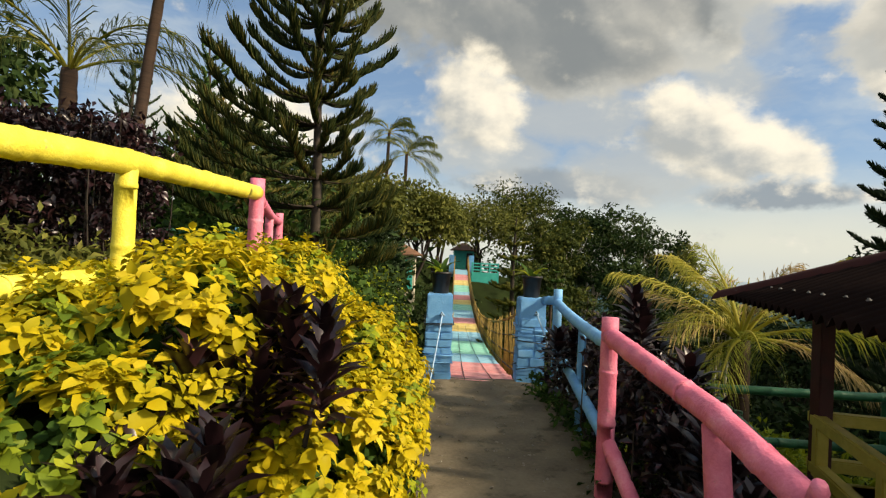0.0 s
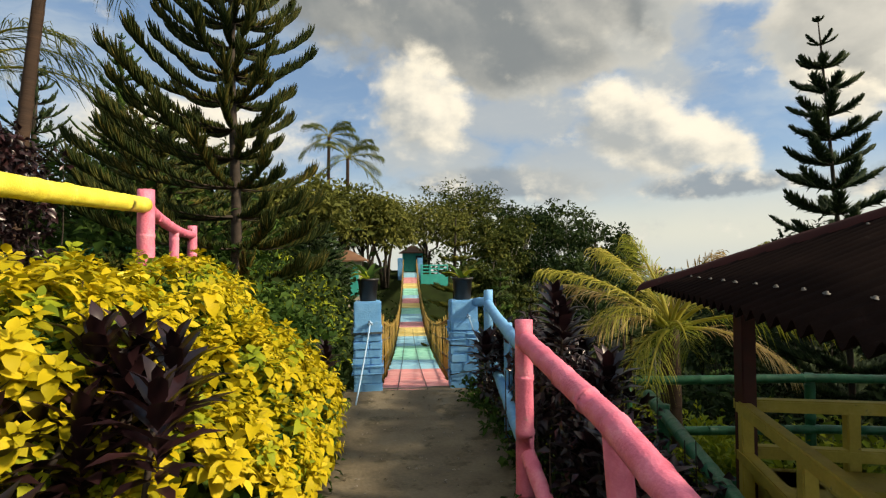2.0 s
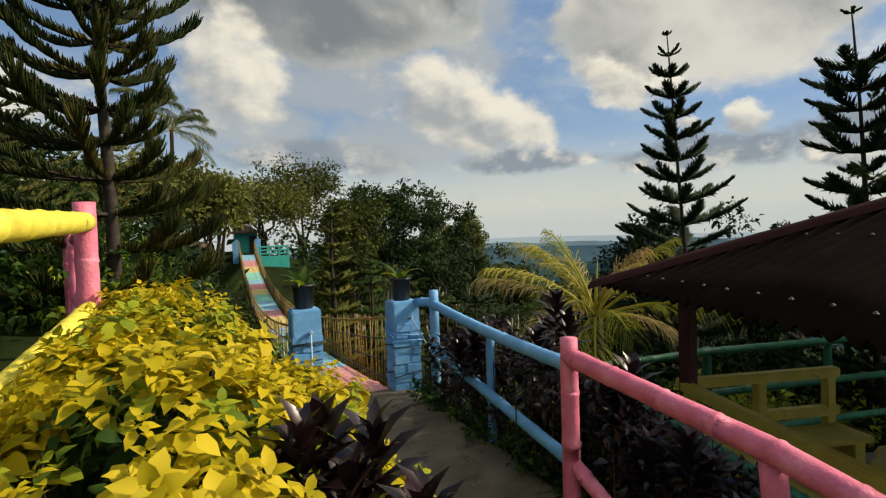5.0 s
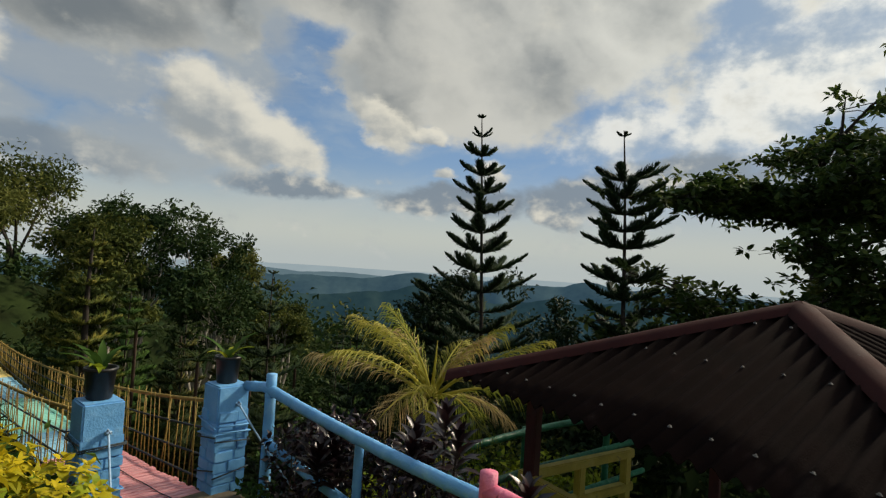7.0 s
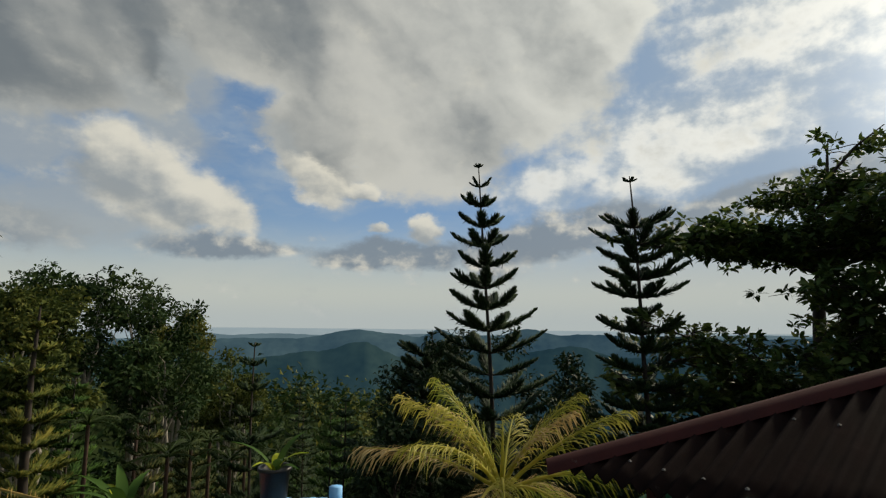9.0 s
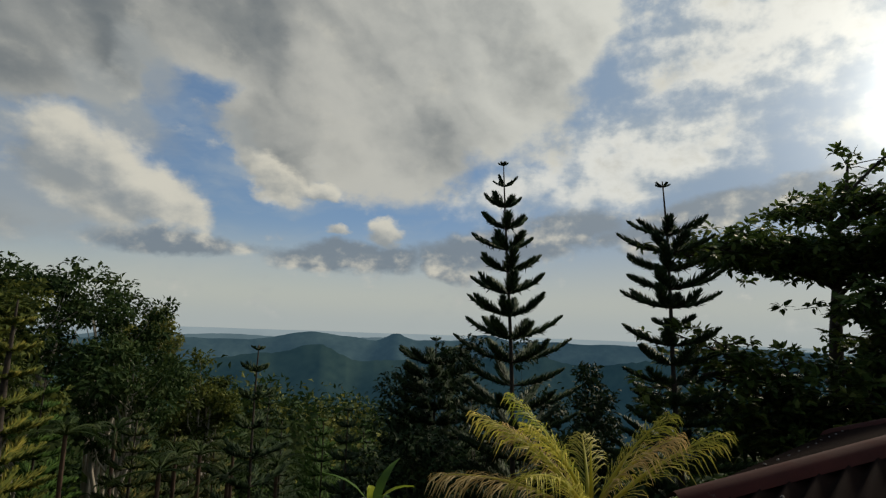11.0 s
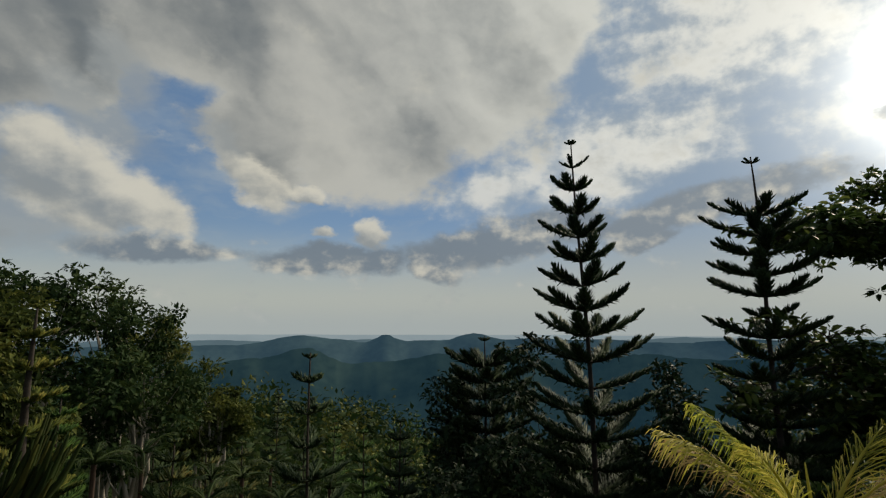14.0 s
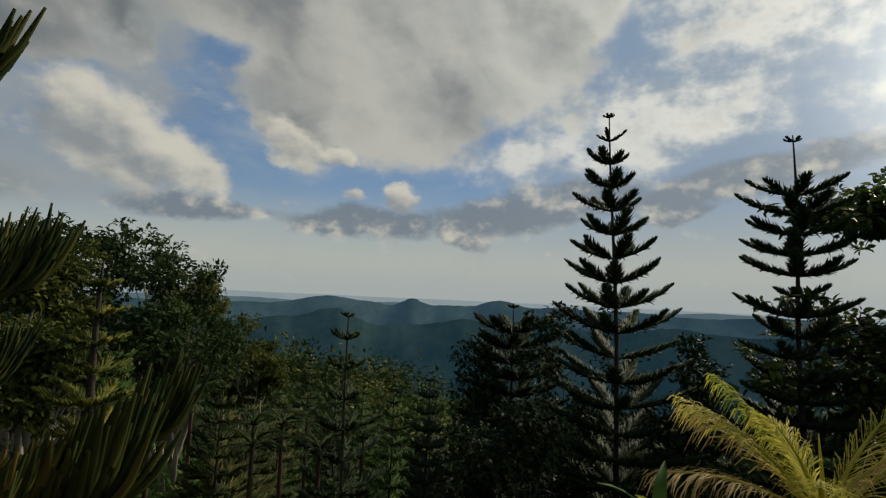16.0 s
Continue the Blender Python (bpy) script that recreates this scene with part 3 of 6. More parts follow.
def build_ground():
    g = Geo()
    n = 220
    radii = [0.0] + [0.22 * 1.081 ** i for i in range(129)]
    verts = [(0.5, 4.0, ground_z(0.5, 4.0) - 0.03)]
    for r in radii[1:]:
        for j in range(n):
            a = 2 * math.pi * j / n
            x, y = 0.5 + r * math.sin(a), 4 + r * math.cos(a)
            verts.append((x, y, ground_z(x, y) - 0.03))
    faces = [(0, 1 + (j + 1) % n, 1 + j) for j in range(n)]
    for i in range(len(radii) - 2):
        for j in range(n):
            k = (j + 1) % n
            faces.append((1 + i * n + j, 1 + i * n + k, 1 + (i + 1) * n + k, 1 + (i + 1) * n + j))
    g.add(verts, faces)
    tagged(link("ground", g, SOIL), "sloping dark earth with low weeds and leaf litter", "ground", kind="structure")
    p = Geo()
    nx, ny = 14, 90
    grid = []
    for j in range(ny + 1):
        for i in range(nx + 1):
            y = -5 + 12.12 * j / ny
            x = -0.2 + 1.62 * i / nx
            edge = 0.05 * noise.noise((y * 1.3, 3 + i, 0)) if i in (0, nx) else 0
            grid.append((x + edge, y, 0.012 + 0.018 * noise.noise((x * 2.2, y * 2.2, 1)) - (0.05 if i in (0, nx) else 0)))
    p.add(grid, [(j * (nx + 1) + i, j * (nx + 1) + i + 1, (j + 1) * (nx + 1) + i + 1, (j + 1) * (nx + 1) + i) for j in range(ny) for i in range(nx)])
    path = tagged(link("path", p, EARTH_PATH), "trodden brown earth path with grit and small stones", "path", kind="structure")
    rng = np.random.default_rng(4)
    for x, y, w, d in ((0.62, 2.25, 0.36, 0.3), (0.3, 1.8, 0.3, 0.26), (0.72, 1.7, 0.3, 0.3)):
        s = Geo()
        a = np.linspace(0, 2 * math.pi, 9, endpoint=False)
        rr = rng.uniform(0.8, 1.1, 9)
        ring = np.stack((np.cos(a) * w / 2 * rr, np.sin(a) * d / 2 * rr, np.zeros(9)), 1)
        low, mid, top = ring * 1.04 + (0, 0, -0.02), ring + (0, 0, 0.022), ring * 0.9 + (0, 0, 0.032)
        s.add(np.concatenate((low, mid, top)), [(i + 9 * k, (i + 1) % 9 + 9 * k, (i + 1) % 9 + 9 * k + 9, i + 9 * k + 9) for k in (0, 1) for i in range(9)] + [tuple(range(18, 27))])
        link("paving_stone", s, STONE, path, "flat grey-brown stone sunk in the earth", at=pose(x, y, 0.0, 0, 0, rng.uniform(0, 90)))
    grit = Geo()
    for _ in range(420):
        x, y, q = rng.uniform(-0.1, 1.3), rng.uniform(0.8, 7.0), rng.uniform(0.006, 0.018)
        v = ball(8, rng) * q * (1, 1, 0.6) + (x, y, 0.02)
        o = v[np.argsort(v[:, 2])]
        grit.add(o, [(0, 1, 2), (0, 2, 3), (1, 4, 2), (2, 5, 3), (4, 5, 7), (4, 6, 5), (1, 6, 4), (3, 5, 6)])
    link("gravel", grit, STONE, path, "loose pale grit", smooth=False)["kind"] = "stuff"


def hill_range(name, mat, r, base, crest0, peaks, swell, label, seed):
    """A wooded range beyond the valley: gaussian summits (azimuth, height, half-width) on a rolling crest."""
    g = Geo()
    n, rows = 460, 28
    v = []
    for k in range(rows):
        q = k / (rows - 1)
        for j in range(n):
            a = radians(-30 + 190 * j / (n - 1))
            deg = -30 + 190 * j / (n - 1)
            crest = crest0 + swell * noise.noise((deg * 0.10, seed, 0)) + 0.4 * swell * noise.noise((deg * 0.33, seed, 5)) + 0.20 * swell * noise.noise((deg * 1.3, seed, 9)) + 0.16 * swell * noise.noise((deg * 2.9, seed, 2)) + 0.14 * swell * noise.noise((deg * 8.0, seed, 6))
            crest += sum(h * math.exp(-((deg - c) / w) ** 2) for c, h, w in peaks)
            rr = r * (0.55 + 0.45 * q) if q <= 1 else r
            spur = 0.35 * (0.062 * r * (0.32 - abs(noise.noise((deg * 0.16 + 1.5 * q, q * 2.2, seed)))) + 0.026 * r * (0.28 - abs(noise.noise((deg * 0.5 - 2 * q, q * 5.0, seed + 3))))) * (1 - q) ** 0.7 * q * 3 + 0.005 * r * noise.noise((deg * 1.6, q * 14.0, seed)) * (1 - q)
            z = base + (crest - base) * (q ** 1.25) + spur
            v.append((rr * math.sin(a), rr * math.cos(a), z))
    g.add(v, [(k * n + j, k * n + j + 1, (k + 1) * n + j + 1, (k + 1) * n + j) for k in range(rows - 1) for j in range(n - 1)])
    tagged(link(name, g, mat), label, "hills", kind="structure")


build_ground()
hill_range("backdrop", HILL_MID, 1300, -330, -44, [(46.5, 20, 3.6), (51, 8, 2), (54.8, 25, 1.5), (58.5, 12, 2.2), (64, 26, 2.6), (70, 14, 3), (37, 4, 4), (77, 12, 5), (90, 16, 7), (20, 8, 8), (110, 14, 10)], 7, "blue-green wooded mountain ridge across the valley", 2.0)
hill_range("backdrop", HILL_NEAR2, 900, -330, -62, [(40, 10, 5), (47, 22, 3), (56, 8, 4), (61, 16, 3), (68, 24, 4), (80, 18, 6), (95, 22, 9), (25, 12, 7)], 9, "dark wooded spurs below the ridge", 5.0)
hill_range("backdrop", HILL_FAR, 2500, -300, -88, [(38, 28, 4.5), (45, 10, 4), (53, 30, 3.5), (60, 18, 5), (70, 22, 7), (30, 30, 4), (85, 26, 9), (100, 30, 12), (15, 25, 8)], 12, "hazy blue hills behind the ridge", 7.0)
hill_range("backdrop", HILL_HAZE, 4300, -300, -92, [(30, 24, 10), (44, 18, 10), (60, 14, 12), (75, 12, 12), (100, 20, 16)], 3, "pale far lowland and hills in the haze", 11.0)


# ---- bamboo rails ----
def bamboo(g, pts, r, slot=0, step=0.33, sides=12):
    """A painted bamboo pole through the points, with a swollen ring at each node."""
    pts = [np.array(p, float) for p in pts]
    fine_pts = []
    seg = [np.linalg.norm(b - a) for a, b in zip(pts, pts[1:])]
    total = sum(seg)
    marks = []
    s = 0.11
    while s < total - 0.05:
        marks.append(s)
        s += step * random.uniform(0.85, 1.15)
    dist = sorted({0.0, total, *[m + d for m in marks for d in (-0.02, -0.007, 0.007, 0.02) if 0 < m + d < total], *np.linspace(0, total, max(4, int(total / 0.1))).tolist()})
    knots = np.concatenate(([0], np.cumsum(seg)))
    P = np.array(pts)
    rad = []
    for d in dist:
        fine_pts.append([np.interp(d, knots, P[:, i]) + random.uniform(-1, 1) * r * 0.03 for i in range(3)])
        near = min((abs(d - m) for m in marks), default=1)
        rad.append(r * (1.065 if near < 0.012 else 1.0) * (1 - 0.06 * d / total))
    g.tube(fine_pts, rad, sides, slot)


def bend(a, b, sag, n=8):
    a, b = np.array(a, float), np.array(b, float)
    return [a + (b - a) * t + np.array((0, 0, -4 * sag * t * (1 - t))) for t in np.linspace(0, 1, n)]


def pole(name, pts, r, mat, parent, label=""):
    g = Geo()
    bamboo(g, pts, r)
    return link(name, g, mat, parent, label)


def rails():
    # the pink and blue rail along the path
    f = thing("bamboo_railing", 0, 0, 0, "pink-painted bamboo railing with one forked post beside the path", "railing", "path railings")
    pole("post", [(1.205, 3.85, -0.35), (1.205, 3.85, 1.146)], 0.058, PAINT_PINK, f)
    pole("post", [(1.27, 2.5, -0.4), (1.235, 2.52, 0.45), (1.215, 2.55, 0.86)], 0.055, PAINT_PINK, f)
    pole("top_rail", bend((1.205, 3.85, 1.03), (1.2, 2.5, 0.905), 0.0, 3) + bend((1.2, 2.5, 0.905), (1.19, 1.92, 0.80), 0, 3)[1:], 0.058, PAINT_PINK, f)
    pole("lower_rail", bend((1.215, 3.84, 0.36), (1.24, 3.45, 0.16), 0, 3) + [(1.25, 2.95, 0.02)], 0.048, PAINT_PINK, f)
    stub = Geo()
    stub.tube([(1.19, 1.95, 0.80), (1.17, 1.90, 0.87), (1.16, 1.885, 0.90)], [0.03, 0.028, 0.02], 8)
    link("stub", stub, PAINT_PINK, f)
    b = thing("bamboo_railing", 0, 0, 0, "blue-painted bamboo railing that meets the bridge pillar", "railing", "path railings")
    pole("post", [(1.523, 6.716, -0.1), (1.523, 6.716, 1.176)], 0.055, PAINT_BLUE, b)
    pole("post", [(1.42, 5.25, -0.2), (1.42, 5.25, 0.97)], 0.04, PAINT_BLUE, b)
    pole("top_rail", [(1.42, 7.0, 1.02), (1.50, 6.78, 1.04)] + bend((1.52, 6.70, 1.02), (1.215, 3.85, 0.97), 0.03, 9), 0.05, PAINT_BLUE, b)
    pole("lower_rail", bend((1.52, 6.70, 0.50), (1.215, 3.86, 0.36), 0.0, 6), 0.046, PAINT_BLUE, b)
    # the yellow and pink rail at the edge of the upper terrace
    y = thing("bamboo_railing", 0, 0, 0, "thick yellow-painted bamboo railing at the terrace edge", "railing", "terrace railings")
    pole("top_rail", [(-1.60, 2.05, 1.81), (-1.52, 3.17, 1.89), (-1.50, 5.10, 1.965)], 0.066, PAINT_YELLOW, y)
    pole("lower_rail", [(-1.60, 2.05, 1.26), (-1.52, 3.2, 1.30), (-1.50, 5.08, 1.42)], 0.056, PAINT_YELLOW, y)
    pole("post", [(-1.52, 3.17, 0.6), (-1.52, 3.17, 1.87)], 0.055, PAINT_YELLOW, y)
    pole("post", [(-1.595, 2.1, 0.55), (-1.595, 2.1, 1.80)], 0.055, PAINT_YELLOW, y)
    p = thing("bamboo_railing", 0, 0, 0, "pink-painted bamboo railing continuing the terrace edge", "railing", "terrace railings")
    pole("post", [(-1.507, 5.14, 0.6), (-1.507, 5.14, 2.09)], 0.068, PAINT_PINK, p)
    pole("post", [(-2.10, 7.9, 0.5), (-2.10, 7.9, 1.99)], 0.062, PAINT_PINK, p)
    pole("post", [(-1.82, 6.55, 0.6), (-1.82, 6.55, 1.90)], 0.05, PAINT_PINK, p)
    pole("top_rail", bend((-1.51, 5.16, 1.95), (-2.09, 7.88, 1.87), 0.05, 7), 0.05, PAINT_PINK, p)
    pole("lower_rail", bend((-1.51, 5.16, 1.40), (-2.09, 7.88, 1.46), 0.04, 5), 0.05, PAINT_PINK, p)
    # rails further along the terrace
    t = thing("bamboo_railing", 0, 0, 0, "green and blue bamboo railing on the far terrace", "railing", "terrace railings")
    for x, yy, top, m in ((-4.1, 9.3, 1.75, PAINT_GREEN), (-3.4, 9.9, 1.85, PAINT_BLUE), (-4.9, 8.7, 1.65, PAINT_YELLOW)):
        pole("post", [(x, yy, 0.7), (x, yy, top)], 0.05, m, t)
    pole("top_rail", [(-5.6, 8.2, 1.62), (-4.1, 9.3, 1.72), (-2.3, 10.6, 1.78)], 0.045, PAINT_GREEN, t)
    # the green fence round the pavilion
    e = thing("bamboo_fence", 0, 0, 0, "dark green bamboo fence behind the pavilion", "fence")
    for z in (0.30, -0.20, -0.70):
        pole("rail", [(2.72, 5.85, z), (4.6, 5.62, z + 0.02), (7.4, 5.2, z - 0.03)], 0.045, PAINT_GREEN, e)
        pole("rail", [(2.75, 5.4, z - 0.03), (2.35, 4.1, z + 0.01), (1.98, 2.85, z + 0.03)], 0.05, PAINT_GREEN, e)
    for x, yy in ((2.75, 5.85), (4.55, 5.66), (6.4, 5.4), (2.55, 4.75), (2.1, 3.3)):
        pole("post", [(x, yy, -1.5), (x, yy, 0.36)], 0.05, PAINT_GREEN, e)


# ---- bridge ----
def deck_at(s):
    """The middle of the walkway at s metres along it (31 m in all)."""
    q = s / 31.0
    return np.array((0.72 + 1.2 * q, 7.0 + 31.0 * q, 0.75 * q - 4.6 * q * (1 - q)))


BANDS = [(2.8, "pink"), (4.5, "blue"), (7.7, "green"), (10.2, "blue"), (12.7, "yellow"), (14.5, "pink"), (16.9, "blue"), (18.7, "green"), (20.4, "yellow"),
         (21.9, "pink"), (23.1, "blue"), (25.4, "green"), (27.2, "yellow"), (29.2, "pink"), (32, "blue")]


def pillar(x0, x1, label):
    w = x1 - x0
    cx = (x0 + x1) / 2
    t = thing("bridge_pillar", cx, 7.13, 0, label, "pillar", "bridge pillars")
    g = Geo()
    g.box((-w / 2 + 0.012, -0.14, -0.3), (w / 2 - 0.012, 0.14, 0.80), bevel=0.012)
    g.box((-w / 2, -0.152, 0.72), (w / 2, 0.152, 1.042), bevel=0.014)
    link("body", g, PAINT_BLUE, t, smooth=False)
    rng = np.random.default_rng(int(cx * 100))
    z = 0.0
    while z < 0.70:
        h = rng.uniform(0.075, 0.11)
        for face in range(4):
            cuts = [-0.5, rng.uniform(-0.2, 0.2), 0.5]
            for a, b in zip(cuts, cuts[1:]):
                s = Geo()
                out = rng.uniform(0.008, 0.026)
                s.box((a * w + 0.005, -0.02, z + 0.005), (b * w - 0.005, out, z + h - 0.004), bevel=0.006)
                k = Matrix.Rotation(face * math.pi / 2, 4, "Z") @ Matrix.Translation((0, 0.14 if face % 2 == 0 else w / 2 - 0.012, 0)) @ Matrix.Rotation(rng.uniform(-0.03, 0.03), 4, "Y")
                link("stone", s, PAINT_BLUE, t, smooth=False, at=k)
        z += h
    for k in range(4):
        r = Geo()
        zz = rng.uniform(0.18, 0.72)
        q = [(sx * (w / 2 + 0.022), sy * 0.178, zz + rng.uniform(-0.05, 0.05)) for sx, sy in ((-1, -1), (1, -1), (1, 1), (-1, 1), (-1, -1))]
        r.tube(np.array(q), 0.007, 6)
        link("rope_wrap", r, PAINT_BLUE if k % 2 else ROPE_DARK, t)
    return t


def stay_rope(a, b, label):
    g = Geo()
    g.tube(bend(a, b, 0.03, 10), 0.009, 6)
    t = tagged(link("stay_rope", g, ROPE_BLUE), label, "rope", "bridge ropes")
    k = Geo()
    rng = np.random.default_rng(5)
    for _ in range(7):
        p = ball(5, rng) * rng.uniform(0.018, 0.034) + np.array(a)
        k.tube(np.concatenate((p, p[:1])), 0.008, 6)
    link("knot", k, ROPE_BLUE, t)


def potted_plant(x, y, z, label, seed, leaf_n):
    t = thing("potted_plant", x, y, z, label, "plant", "pots on the pillars")
    g = Geo()
    g.lathe([(0.0, 0.0), (0.090, 0.0), (0.098, 0.012), (0.118, 0.235), (0.130, 0.238), (0.130, 0.265), (0.116, 0.265), (0.110, 0.24), (0.0, 0.235)], 22)
    link("pot", g, BLACK_PLASTIC, t)
    rng = np.random.default_rng(seed)
    for i in range(leaf_n):
        l = Geo()
        a = rng.uniform(0, 2 * math.pi)
        L, up = rng.uniform(0.24, 0.42), rng.uniform(0.7, 1.45)
        d = np.array((math.cos(a), math.sin(a), 0))
        s = np.array((-d[1], d[0], 0))
        rows = []
        for q in np.linspace(0, 1, 6):
            c = d * (0.02 + L * q * math.cos(up * (1 - 0.5 * q)) * 0.9) + np.array((0, 0, 0.23 + L * math.sin(up) * q - 0.16 * q * q))
            w = 0.032 * math.sin(math.pi * min(1, 0.25 + 0.75 * q)) + 0.003
            rows += [c - s * w + (0, 0, 0.008), c, c + s * w + (0, 0, 0.008)]
        l.add(rows, [(3 * i2 + j, 3 * i2 + j + 1, 3 * i2 + j + 4, 3 * i2 + j + 3) for i2 in range(5) for j in (0, 1)])
        link("leaf", l, LEAF_LIME if i % 3 == 0 else LEAF_GREEN, t)
    return t


def bridge():
    t = thing("hanging_bridge", 0.72, 7.0, 0, "hanging footbridge with rainbow-painted bamboo deck and slatted sides", "bridge")
    base = np.array((0.72, 7.0, 0.0))
    meshes = {}
    rng = np.random.default_rng(8)
    for key, m in PLANKS.items():
        g = Geo()
        g.box((-0.425, -0.047, -0.022), (0.425, 0.047, 0.010), bevel=0.008)
        meshes[key] = g.mesh("plank", [m], False)
    n = 298
    for i in range(n):
        s = 0.05 + i * 31.0 / n
        kind = next(k for e, k in BANDS if s < e + 0.0)
        p = deck_at(s) - base
        d = deck_at(s + 0.1) - deck_at(s)
        tilt = math.degrees(math.atan2(d[2], math.hypot(d[0], d[1])))
        ob = new("plank", meshes[kind])
        ob.parent = t
        ob.matrix_basis = pose(p[0] + rng.uniform(-0.02, 0.02), p[1], p[2] + rng.uniform(-0.005, 0.007), tilt + rng.uniform(-3, 3), rng.uniform(-0.7, 0.7), -2.2 + rng.uniform(-0.7, 0.7))
    slat = Geo()
    slat.tube([(0, 0, -0.10), (0.004, 0, 0.4), (0, 0, 1.0)], [0.0065, 0.0065, 0.005], 5)
    slat_mesh = slat.mesh("slat", [BAMBOO_SLAT])
    S = np.linspace(0, 31, 60)

    def side(s, x, h):
        """Height h of the side at s: lower in the middle of the span."""
        q = s / 31
        return deck_at(s) - base + np.array((x, 0, h * (1 - 0.42 * math.sin(math.pi * q) ** 0.8)))
    for x in (-0.46, 0.46):
        for h, r, m in ((0.90, 0.020, BAMBOO_SLAT), (0.62, 0.011, ROPE_DARK), (0.34, 0.011, ROPE_DARK), (0.10, 0.012, ROPE_DARK)):
            c = Geo()
            c.tube([side(s, x, h) for s in S], r, 6)
            link("side_rope", c, m, t, "bamboo handrail" if h > 0.8 else "rope through the slats")
        for i in range(236):
            s = 0.12 + i * 30.8 / 236 + rng.uniform(-0.02, 0.02)
            p = side(s, x, 0.0)
            hh = (side(s, x, 0.95) - p)[2]
            ob = new("slat", slat_mesh)
            ob.parent = t
            ob.matrix_basis = pose(p[0] + rng.uniform(-0.008, 0.008), p[1], p[2], rng.uniform(-4, 4), rng.uniform(-3, 3), rng.uniform(0, 360)) @ Matrix.Diagonal((1, 1, hh * rng.uniform(0.95, 1.05), 1))
        c = Geo()
        c.tube([deck_at(s) - base + np.array((x * 0.87, 0, -0.06)) for s in S], 0.022, 6)
        link("cable", c, ROPE_DARK, t, "steel cable under the deck")
    for x0, x1 in ((0.2, 0.0), (0.55, -0.05)):
        c = Geo()
        c.tube([deck_at(s) - base + np.array((x0 - 0.42 + (x1) * s / 6, 0, 0.018 + 0.006 * math.sin(9 * s))) for s in np.linspace(0, 12, 50)], 0.005, 5)
        link("deck_rope", c, ROPE_DARK, t, "thin rope lying along the planks")
    pillar(0.0, 0.312, "blue-painted rough masonry pillar at the bridge head, with a pot on it")
    pillar(1.128, 1.447, "blue-painted rough masonry pillar joined to the bamboo rail")
    stay_rope((0.19, 6.955, 0.80), (0.06, 6.25, 0.05), "pale blue rope tied to the bridge pillar")
    stay_rope((1.33, 6.955, 0.86), (1.56, 5.95, 0.03), "pale blue rope stayed from the pillar to the ground")
    potted_plant(0.16, 7.15, 1.042, "black plastic pot with a strap-leaved plant on a pillar", 2, 11)
    potted_plant(1.29, 7.15, 1.042, "black plastic pot with pale blade leaves on a pillar", 6, 7)


# ---- the pavilion below the path ----
ROOF_C = np.array((2.84, 5.5, 1.245))
EAVE = np.array((-0.295, -0.9555, 0.0))
INWARD = np.array((0.9555, -0.295, 0.0))
HALF, RISE = 2.19, 0.92


